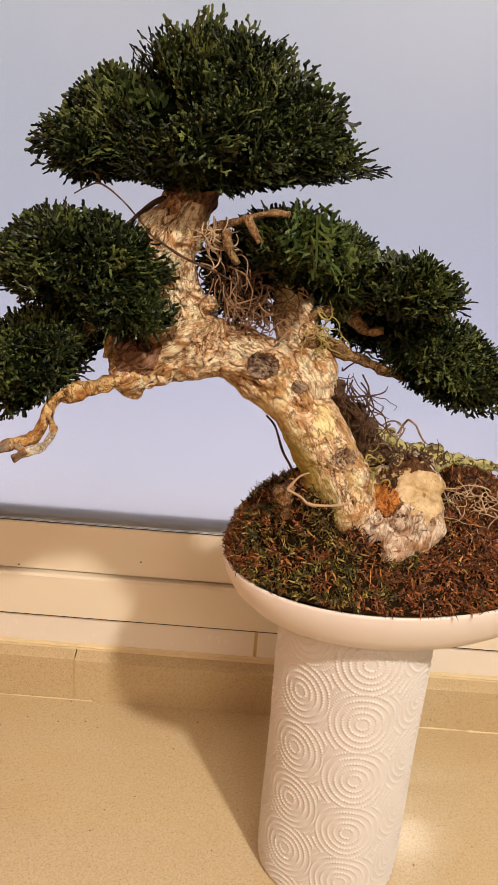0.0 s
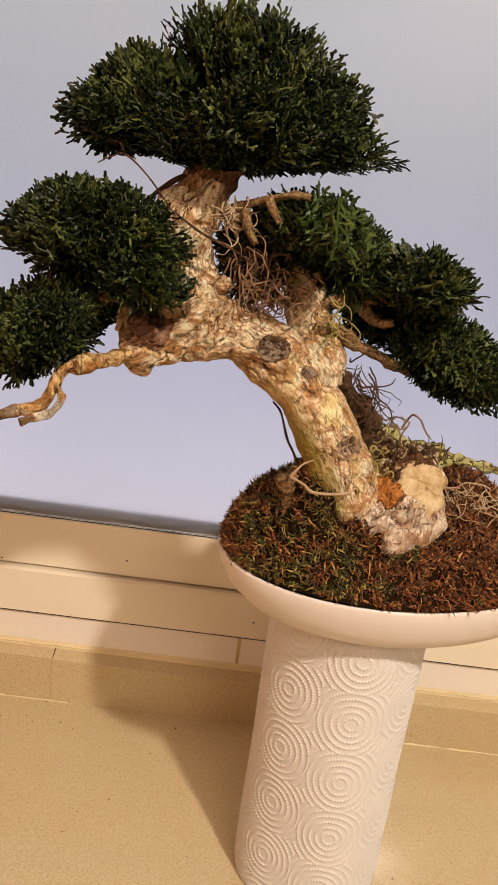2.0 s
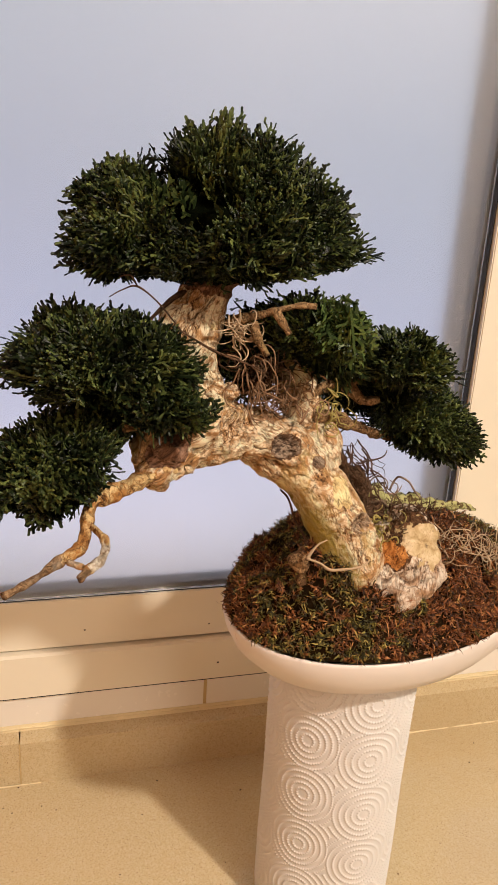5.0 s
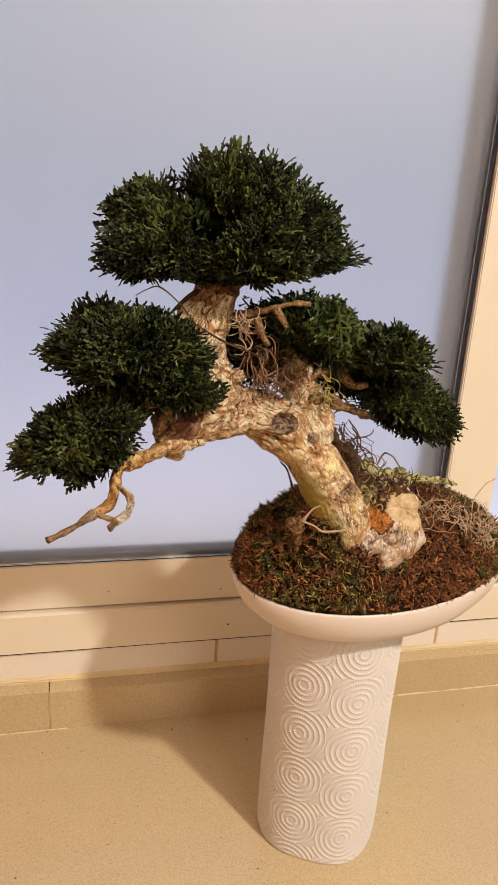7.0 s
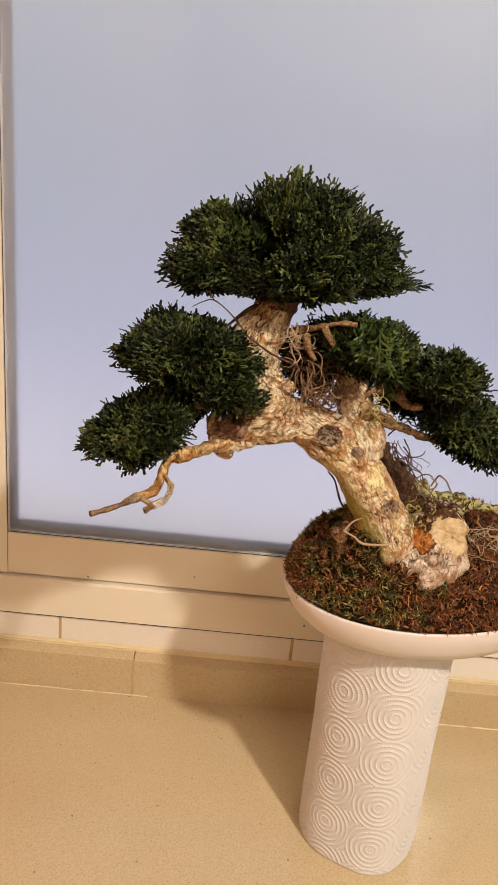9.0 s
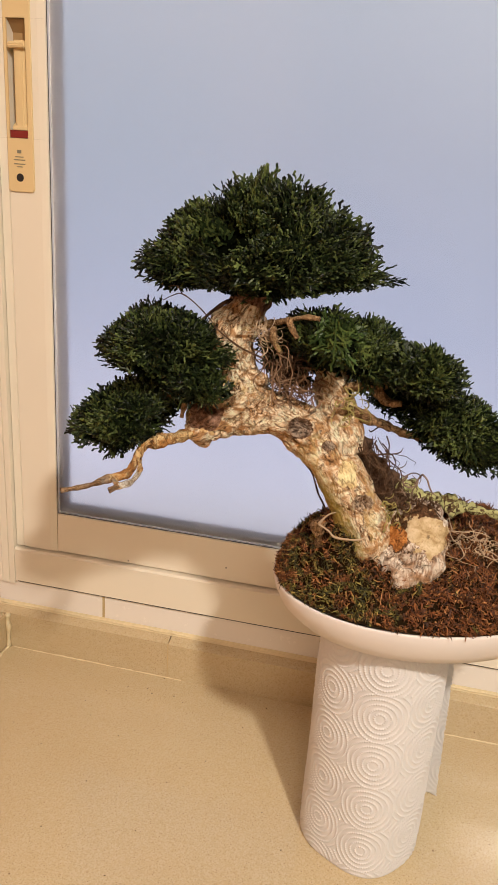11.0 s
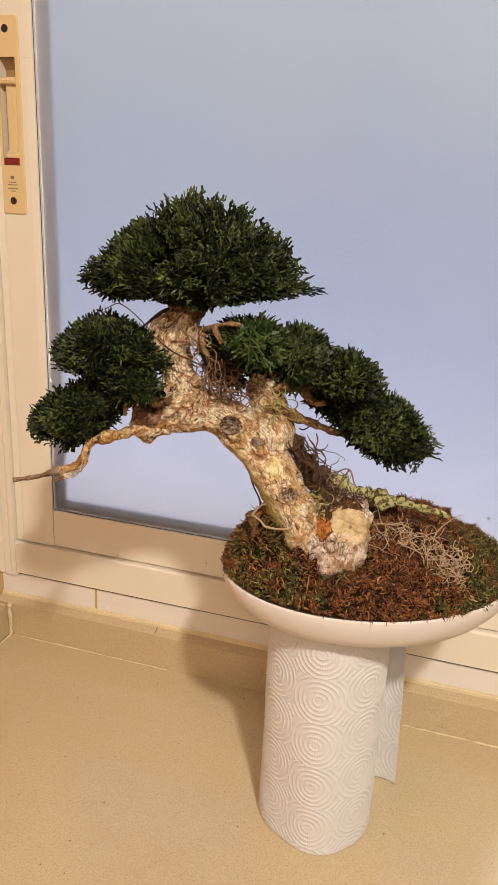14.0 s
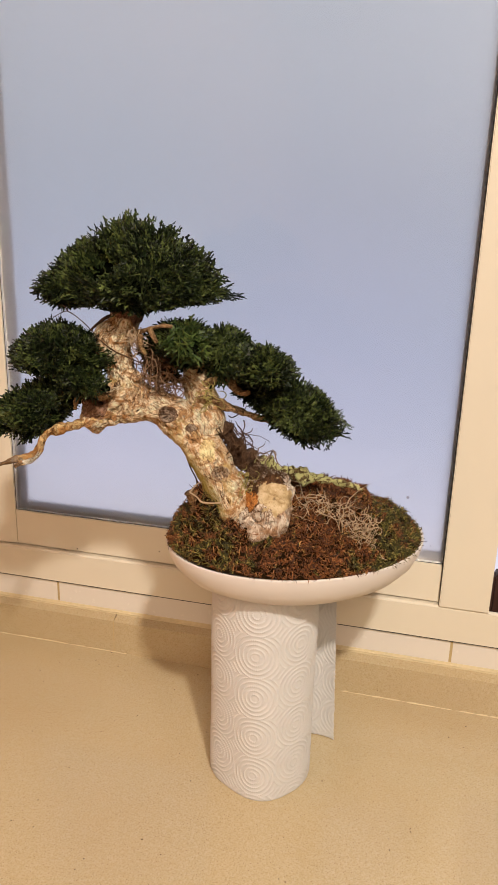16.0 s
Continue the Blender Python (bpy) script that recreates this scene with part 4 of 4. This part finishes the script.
limb("branch", [(0.056, 0.492, 0.468), (0.070, 0.492, 0.469), (0.084, 0.497, 0.463), (0.098, 0.503, 0.457), (0.116, 0.514, 0.449), (0.145, 0.528, 0.440)], [0.0066, 0.0046, 0.0038, 0.0036, 0.0030, 0.002], LIMB, 36, 12, 0.4)
limb("branch", [(-0.008, 0.478, 0.532), (0.007, 0.466, 0.539), (0.018, 0.461, 0.543), (0.029, 0.458, 0.546), (0.040, 0.457, 0.546)], [0.0030, 0.0023, 0.0021, 0.0019, 0.0015], LIMB, 38, 12, 0.35)
limb("stub", [(0.016, 0.460, 0.543), (0.020, 0.457, 0.537), (0.0245, 0.456, 0.530)], [0.0024, 0.0023, 0.0018], LIMB, 39)
limb("stub", [(0.0045, 0.464, 0.535), (0.007, 0.459, 0.526), (0.0125, 0.458, 0.517)], [0.0025, 0.0027, 0.0022], LIMB, 40)
limb("branch", [(-0.020, 0.468, 0.474), (-0.032, 0.452, 0.474), (-0.041, 0.447, 0.478), (-0.053, 0.448, 0.479), (-0.070, 0.452, 0.476), (-0.095, 0.458, 0.466)], [0.0042, 0.0040, 0.0030, 0.0028, 0.0024, 0.0015], LIMB, 41, 12, 0.35)
limb("stub", [(-0.055, 0.455, 0.479), (-0.043, 0.448, 0.4815), (-0.030, 0.4415, 0.4825)], [0.0030, 0.0034, 0.0042], LIMB, 47, 14, 0.25, "pale cut branch stub")
limb("branch", [(-0.053, 0.450, 0.478), (-0.0585, 0.450, 0.469), (-0.061, 0.452, 0.459)], [0.0020, 0.0021, 0.0017], LIMB, 42, 12, 0.35)
limb("branch", [(-0.025, 0.484, 0.548), (-0.036, 0.481, 0.548), (-0.046, 0.478, 0.541), (-0.060, 0.474, 0.528)], [0.0024, 0.0018, 0.0014, 0.0010], TWIGBARK, 43)
limb("wire_twig", [(-0.038, 0.462, 0.530), (-0.052, 0.456, 0.546), (-0.064, 0.452, 0.555), (-0.072, 0.452, 0.553), (-0.079, 0.452, 0.549)], [0.0005, 0.0005, 0.0005, 0.0004, 0.0003], TWIGBARK, 44, 6, 0.2)
limb("wire_twig", [(-0.064, 0.452, 0.555), (-0.068, 0.450, 0.561), (-0.074, 0.450, 0.560)], [0.0005, 0.0004, 0.0003], TWIGBARK, 45, 6, 0.2)
limb("root_twig", [(-0.040, 0.460, 0.531), (-0.020, 0.455, 0.520), (-0.004, 0.455, 0.514), (0.010, 0.458, 0.508)], [0.0006, 0.0008, 0.0007, 0.0005], TWIGBARK, 46, 7, 0.2)
limb("branch", [(0.046, 0.508, 0.500), (0.062, 0.525, 0.512), (0.082, 0.538, 0.514)], [0.006, 0.005, 0.002], LIMB, 55)
limb("branch", [(0.108, 0.512, 0.497), (0.122, 0.528, 0.496), (0.138, 0.54, 0.493)], [0.003, 0.003, 0.0015], LIMB, 56)


def cut_root():
    """The sawn root beside the trunk: pale cut face, orange heartwood and grey bark running into the moss."""
    solids = [blob((0.134, 0.492, 0.373), (0.0225, 0.020, 0.027), 6, 0.20, 60), blob((0.135, 0.474, 0.358), (0.0235, 0.016, 0.024), 7, 0.16, 70), blob((0.126, 0.467, 0.3465), (0.0150, 0.011, 0.0170), 17, 0.28, 70), blob((0.113, 0.475, 0.352), (0.014, 0.012, 0.019), 19, 0.3, 80), blob((0.135, 0.480, 0.366), (0.0235, 0.0165, 0.018), 18, 0.2, 70), blob((0.118, 0.486, 0.362), (0.013, 0.014, 0.028), 8, 0.3, 70)]
    solids.append(blob((0.1350, 0.4815, 0.3795), (0.0205, 0.0100, 0.0185), 9, 0.04, 60, 5))
    me = fused("cut_root", solids, 0.0009, GREYBARK)
    along = np.array([(0.137, 0.484, 0.40), (0.136, 0.480, 0.36), (0.135, 0.475, 0.33)])
    me = carve(me, along, 0.0020, 0.0016, 0.9, (), [((0.1405, 0.470, 0.3800), 0.0175)])
    part("cut_root", regions(me, [((0.1340, 0.476, 0.3865), (0.0200, 0.016, 0.0170), CRUST), ((0.1200, 0.474, 0.3745), (0.0125, 0.016, 0.0130), CRUST), ((0.1390, 0.476, 0.3800), (0.0190, 0.017, 0.0165), CUT), ((0.1180, 0.472, 0.3745), (0.0090, 0.012, 0.0095), ORANGE)], 0.32), GREYBARK, tree, "sawn root with pale face, orange heartwood and grey bark")
    limb("small_stub", [(0.062, 0.490, 0.352), (0.057, 0.485, 0.364), (0.053, 0.481, 0.374)], [0.011, 0.0085, 0.0060], LIMB, 60, 18, 0.6, "small pale root stub in the moss")


cut_root()
limb("lichen_branch", [(0.098, 0.513, 0.398), (0.118, 0.519, 0.397), (0.136, 0.524, 0.392), (0.155, 0.528, 0.387), (0.178, 0.532, 0.384), (0.205, 0.536, 0.380), (0.222, 0.539, 0.375)], [0.0070, 0.0085, 0.0066, 0.0068, 0.0042, 0.0026, 0.0012], LICHEN, 61, 14, 0.65, "old branch coated in yellow-green lichen")
limb("root_spur", [(0.102, 0.487, 0.395), (0.104, 0.477, 0.380), (0.103, 0.472, 0.362)], [0.003, 0.0034, 0.0028], ORANGE, 62, 10, 0.3)
limb("bark_ridge", [(0.066, 0.502, 0.450), (0.082, 0.503, 0.432), (0.098, 0.506, 0.410), (0.114, 0.512, 0.392)], [0.0065, 0.0085, 0.0095, 0.0095], TWIGBARK, 63, 16, 0.55)


def rootlets(name, count, start, spread, length, radius, mat, seed, pull=(0, 0, 0), curl=0.9, hug=0.0):
    """A tangle of dry fine roots."""
    rng = np.random.default_rng(seed)
    pieces = []
    for _ in range(count):
        p = np.array(start) + rng.normal(0, 1, 3) * np.array(spread)
        d = rng.normal(0, 1, 3) + np.array(pull)
        d /= np.linalg.norm(d)
        pts, step = [p], length * rng.uniform(0.6, 1.3) / 7
        swing = rng.normal(0, 1, 3)
        for _ in range(7):
            d = d + curl * 0.5 * np.cross(swing, d) + rng.normal(0, 0.3, 3) + 0.12 * np.array(pull)
            if hug:
                d = d + hug * (np.array(start) - p) / 0.02
            d /= np.linalg.norm(d)
            p = p + d * step
            pts.append(p)
        r = radius * rng.uniform(0.6, 1.3)
        pieces.append(tube(pts, [r, r * 1.1, r, r, r * 0.9, r * 0.8, r * 0.7, r * 0.4], 5, 0.0022, 0.1, int(rng.integers(1e6))))
    return part(name, mesh_from(name, *joined(pieces), mat), mat, tree)


rootlets("root_tangle", 30, (-0.003, 0.4685, 0.533), (0.0035, 0.002, 0.007), 0.024, 0.0005, PALEROOT, 71, (0.2, -0.05, -1.2), 0.6, 0.25)
rootlets("root_tangle", 22, (0.010, 0.468, 0.502), (0.008, 0.004, 0.010), 0.036, 0.00042, ROOTLET, 72, (0.6, 0, -0.7), 0.7, 0.2)
rootlets("root_tangle", 56, (0.028, 0.479, 0.486), (0.013, 0.006, 0.007), 0.030, 0.0005, ROOTLET, 73, (0.2, 0, 0.0), 1.2, 0.35)
rootlets("root_tangle", 60, (0.014, 0.480, 0.502), (0.008, 0.006, 0.010), 0.034, 0.00045, TWIGBARK, 80, (0.3, 0, -0.3), 1.0, 0.3)
rootlets("root_tangle", 20, (0.066, 0.486, 0.474), (0.006, 0.005, 0.008), 0.026, 0.0005, LICHENROOT, 74, (0.3, 0, -0.6), 0.9, 0.2)
rootlets("root_tangle", 46, (0.091, 0.497, 0.430), (0.008, 0.005, 0.014), 0.034, 0.0005, TWIGBARK, 75, (0.9, 0, -1.3), 0.5, 0.16)
rootlets("root_tangle", 12, (0.120, 0.506, 0.406), (0.010, 0.006, 0.006), 0.032, 0.0006, KNOT, 76, (0.6, 0, 0.5), 0.9)
rootlets("root_tangle", 60, (0.134, 0.488, 0.399), (0.012, 0.004, 0.003), 0.012, 0.0005, TWIGBARK, 81, (0, -0.3, -0.1), 0.9, 0.1)
rootlets("root_tangle", 22, (0.1195, 0.472, 0.386), (0.002, 0.002, 0.008), 0.010, 0.0004, TWIGBARK, 82, (0, -0.2, -0.3), 0.9, 0.1)
rootlets("root_tangle", 50, (0.108, 0.482, 0.385), (0.004, 0.005, 0.010), 0.014, 0.0005, LICHENROOT, 83, (0, -0.3, -0.1), 0.9, 0.1)
rootlets("root_tangle", 80, (0.180, 0.502, 0.364), (0.018, 0.010, 0.004), 0.034, 0.00034, PALEROOT, 77, (0.4, -0.5, -0.4), 0.8)
rootlets("root_tangle", 150, (0.224, 0.497, 0.344), (0.009, 0.006, 0.009), 0.022, 0.00040, PALEROOT, 78, (0, -0.2, -0.3), 1.3, 0.35)
limb("hanging_root", [(0.0363, 0.486, 0.4206), (0.0425, 0.486, 0.4138), (0.0488, 0.486, 0.3971), (0.0560, 0.484, 0.3849), (0.0575, 0.478, 0.3695)], [0.0007, 0.0008, 0.0008, 0.0008, 0.0007], TWIGBARK, 64, 6, 0.2)
limb("root_strand", [(0.0533, 0.470, 0.3770), (0.0625, 0.466, 0.3740), (0.0690, 0.463, 0.3705), (0.0870, 0.458, 0.3740), (0.094, 0.458, 0.3790)], [0.0010, 0.0009, 0.0010, 0.0008, 0.0005], PALEROOT, 65, 6, 0.2)
limb("root_strand", [(0.0533, 0.470, 0.3770), (0.0600, 0.470, 0.3860), (0.0663, 0.469, 0.3900)], [0.0010, 0.0008, 0.0005], PALEROOT, 66, 6, 0.2)

# ---- foliage ----
def prism(a, b, w0, w1, up):
    """One scaly leaf tip: a thick tapered blade from a to b."""
    d = b - a
    d = d / (np.linalg.norm(d) + 1e-12)
    s = np.cross(d, up)
    s /= np.linalg.norm(s) + 1e-12
    k = np.cross(s, d)
    m = a + (b - a) * 0.82
    return [a + s * w0, a - s * w0, a + k * w0 * 0.8, m + s * w1, m - s * w1, m + k * w1 * 0.8, b]


def spray(rng, long):
    """A flat fan of branchlets with forked tips, growing along +y."""
    verts = []
    up = np.array((0.0, 0.0, 1.0))
    curve = rng.uniform(-0.25, 0.35)

    def at(t):
        return np.array((0.0, t * long, curve * long * t * t))

    verts += prism(at(0), at(1), 0.0006, 0.0006, up)
    n = 7
    for i in range(n):
        t = 0.18 + 0.75 * i / (n - 1) + rng.uniform(-0.03, 0.03)
        side = 1 if i % 2 else -1
        ang = radians(rng.uniform(30, 48))
        size = long * (0.43 - 0.24 * t) * rng.uniform(0.8, 1.2)
        d = np.array((side * math.sin(ang), math.cos(ang), rng.uniform(-0.1, 0.35)))
        a, b = at(t), at(t) + d * size
        verts += prism(a, b, 0.00060, 0.00082, up)
        for k in (0.40, 0.72):
            turn = side * (1 if k == 0.40 else -1) * rng.uniform(0.5, 0.8)
            e = np.array((d[0] * math.cos(turn) + d[1] * math.sin(turn), -d[0] * math.sin(turn) + d[1] * math.cos(turn), d[2] + rng.uniform(-0.15, 0.3)))
            c = a + (b - a) * k
            verts += prism(c, c + e * size * rng.uniform(0.48, 0.70), 0.00058, 0.00084, up)
    return np.array(verts)


LEAF_FACES = np.array([(0, 1, 4), (0, 4, 3), (1, 2, 5), (1, 5, 4), (2, 0, 3), (2, 3, 5), (3, 4, 6), (4, 5, 6), (5, 3, 6)])
_rng = np.random.default_rng(5)
SPRAYS = [spray(_rng, _rng.uniform(0.019, 0.029)) for _ in range(14)]


def pad(centre, radii, tilt, count, seed, lift=(0, 0, 0.30), power=1.8, mat=LEAF, label="", turn=0.0, skew=0.0, gaps=0.20, ragged=0.14, hollows=()):
    """A clipped cushion of leaf fans: radii are x, y, up and down; tilt leans it in the window's plane, skew shifts its peak."""
    rng = np.random.default_rng(seed)
    rx, ry, ru, rd = radii
    m = np.array(pose(0, 0, 0, 0, -tilt, turn).to_3x3())
    groups = [[] for _ in SPRAYS]
    per = 7
    for k in range(int(count / per * 0.84)):
        u = rng.normal(size=3)
        u /= np.linalg.norm(u)
        if u[2] < 0 and rng.uniform() < 0.35:
            u[2] = -u[2]
        g = (abs(u[0]) ** power + abs(u[1]) ** power + abs(u[2]) ** power) ** (-1 / power)
        rz = ru if u[2] > 0 else rd
        p = np.array((u[0] * rx, u[1] * ry, u[2] * rz)) * g
        outer = k < count / per * 0.70
        if outer and noise.noise(Vector(p) * 48 + Vector((seed * 2.3, 7, 1))) < -gaps:
            continue
        if any((Vector(m @ p) + Vector(centre) - Vector(h)).length < r * (1 + 0.5 * noise.noise(Vector(p) * 90)) for h, r in hollows):
            continue
        limit = (1 + ragged * noise.noise(Vector(p) * 42 + Vector((seed * 5.1, 0, 0)))) * (1.0 if outer else rng.uniform(0.6, 0.85))
        n = np.array((u[0] / rx, u[1] / ry, u[2] / rz)) * min(rx, ry, ru)
        n /= np.linalg.norm(n)
        drift = rng.normal(0, 0.8, 3) + np.array((p[0] / rx, p[1] / ry, 0.2))
        drift -= n * (drift @ n)
        drift /= np.linalg.norm(drift) + 1e-9
        tone = rng.uniform()
        tip = n + rng.normal(0, 0.22, 3)
        for _ in range(per):
            tang = drift * 0.75 + rng.normal(0, 0.38, 3)
            tang -= n * (tang @ n)
            d = 0.80 * n + 0.75 * tang + np.array(lift)
            d /= np.linalg.norm(d)
            x = np.cross(d, tip + rng.normal(0, 0.22, 3))
            x /= np.linalg.norm(x) + 1e-9
            size = rng.uniform(0.85, 1.30)
            place = p * 0.86 + rng.normal(0, 0.0045, 3) - d * 0.010 * size
            groups[rng.integers(len(SPRAYS))].append((np.stack([x, d, np.cross(x, d)], 1) * size, place, p, limit * (1.05 - 0.17 * rng.uniform() ** 1.3), 0.7 * tone + 0.3 * rng.uniform()))
    V, F, T, n = [], [], [], 0
    for s, got in zip(SPRAYS, groups):
        if not got:
            continue
        r, q, p, lim, tone = (np.array([g[k] for g in got]) for k in range(5))
        v = np.einsum("nij,vj->nvi", r, s) + q[:, None]
        z = np.where(v[..., 2] > 0, v[..., 2] / ru, v[..., 2] / rd)
        far = ((np.abs(v[..., 0] / rx) ** power + np.abs(v[..., 1] / ry) ** power + np.abs(z) ** power) ** (1 / power)).max(1)
        near = (far - lim > -0.25) & (far - lim < 0.50 + 0.02 / min(rx, ry))
        v, p, far, lim, tone = v[near], p[near], far[near], lim[near], tone[near]
        v = v - (p * (far - lim)[:, None])[:, None]
        v[..., 0] += skew * np.clip(v[..., 2] / ru, 0, 1)
        v = np.einsum("ij,nvj->nvi", m, v) + np.array(centre)
        leaves = v.shape[1] // 7 * v.shape[0]
        V.append(v.reshape(-1, 3))
        T.append(np.repeat(tone, v.shape[1]))
        F.append((LEAF_FACES[None] + 7 * np.arange(leaves)[:, None, None]).reshape(-1, 3) + n)
        n += leaves * 7
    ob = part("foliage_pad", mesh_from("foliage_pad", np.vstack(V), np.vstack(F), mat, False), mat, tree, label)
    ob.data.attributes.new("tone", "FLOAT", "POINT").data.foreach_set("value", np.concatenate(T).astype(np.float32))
    # lumpy dark core, added so gaps between the fans look deeply shaded
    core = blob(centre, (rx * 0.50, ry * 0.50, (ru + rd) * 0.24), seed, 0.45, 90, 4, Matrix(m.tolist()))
    part("shade_core", mesh_from("shade_core", core[0] + m @ np.array((skew * 0.4, 0, (ru - rd) * 0.22)), core[1], INNER), INNER, ob, "near-black core standing for the shade inside the foliage")
    return ob


PIT = (((-0.040, 0.449, 0.603), 0.026), ((0.016, 0.446, 0.594), 0.014))
pad((-0.004, 0.484, 0.568), (0.106, 0.058, 0.082, 0.013), 2.0, 2600, 121, power=1.38, gaps=0.34, ragged=0.08, turn=10.7, skew=-0.004, label="domed crown of dark green sprays", hollows=PIT)
pad((-0.070, 0.472, 0.574), (0.040, 0.034, 0.023, 0.017), 8.0, 600, 110, turn=10, hollows=PIT, ragged=0.2, label="rounded lobe of the crown")
pad((0.004, 0.453, 0.582), (0.050, 0.030, 0.022, 0.016), 0.0, 500, 111, hollows=PIT, ragged=0.25, label="low front lobe of the crown")
pad((-0.066, 0.514, 0.598), (0.038, 0.030, 0.024, 0.020), 20.0, 430, 116, ragged=0.2, label="rounded lobe of the crown")
pad((-0.081, 0.463, 0.506), (0.061, 0.050, 0.036, 0.026), 6.0, 1350, 102, turn=-8)
pad((-0.098, 0.492, 0.513), (0.046, 0.028, 0.029, 0.022), 10.0, 420, 117, ragged=0.2)
pad((-0.048, 0.447, 0.489), (0.043, 0.024, 0.015, 0.012), -12.0, 420, 109, ragged=0.25)
pad((-0.111, 0.461, 0.4485), (0.057, 0.047, 0.033, 0.027), 26.0, 1200, 103)
pad((-0.124, 0.480, 0.4420), (0.042, 0.028, 0.026, 0.021), 26.0, 340, 118, ragged=0.2)
pad((-0.083, 0.474, 0.472), (0.036, 0.030, 0.018, 0.016), 18.0, 380, 113, ragged=0.25, gaps=0.1)
pad((0.042, 0.482, 0.527), (0.037, 0.031, 0.023, 0.027), -6.0, 800, 104, ragged=0.22)
pad((0.014, 0.506, 0.506), (0.032, 0.016, 0.034, 0.034), 0.0, 560, 114, ragged=0.2, gaps=0.8)
pad((0.058, 0.452, 0.531), (0.019, 0.016, 0.014, 0.014), -10.0, 150, 108, mat=LEAF_FRESH, label="brighter green tuft at the front", gaps=1.0, ragged=0.25)
pad((0.073, 0.514, 0.511), (0.042, 0.044, 0.030, 0.032), -24.0, 900, 105, ragged=0.22)
pad((0.100, 0.536, 0.474), (0.034, 0.020, 0.018, 0.016), -20.0, 320, 115, ragged=0.25)
pad((0.119, 0.494, 0.504), (0.040, 0.038, 0.022, 0.018), -14.0, 660, 106, ragged=0.25)
pad((0.149, 0.526, 0.456), (0.068, 0.044, 0.031, 0.024), -24.0, 1250, 107, ragged=0.16, turn=-12)


# ---- crumbs on the worktop ----
def crumbs():
    rng = np.random.default_rng(90)
    spots = [(-0.129, 0.683, 0.0), (-0.170, 0.595, 0.0), (-0.167, 0.687, 0.0), (-0.1925, 0.683, 0.0), (-0.153, 0.7135, 0.0), (-0.195, 0.450, 0.0), (0.349, 0.657, 0.0)]
    spots += [(rng.uniform(-0.33, 0.40), rng.uniform(0.34, 0.70), 0.0) for _ in range(34)]
    pieces = [blob(p, (rng.uniform(0.0005, 0.0012), rng.uniform(0.0005, 0.0010), 0.0006), i, 0.4, 900, 1) for i, p in enumerate(spots)]
    tagged(new("crumbs", mesh_from("crumbs", *joined(pieces), SOIL)), "dark crumbs of soil scattered on the worktop", "crumbs", "", "stuff")


crumbs()
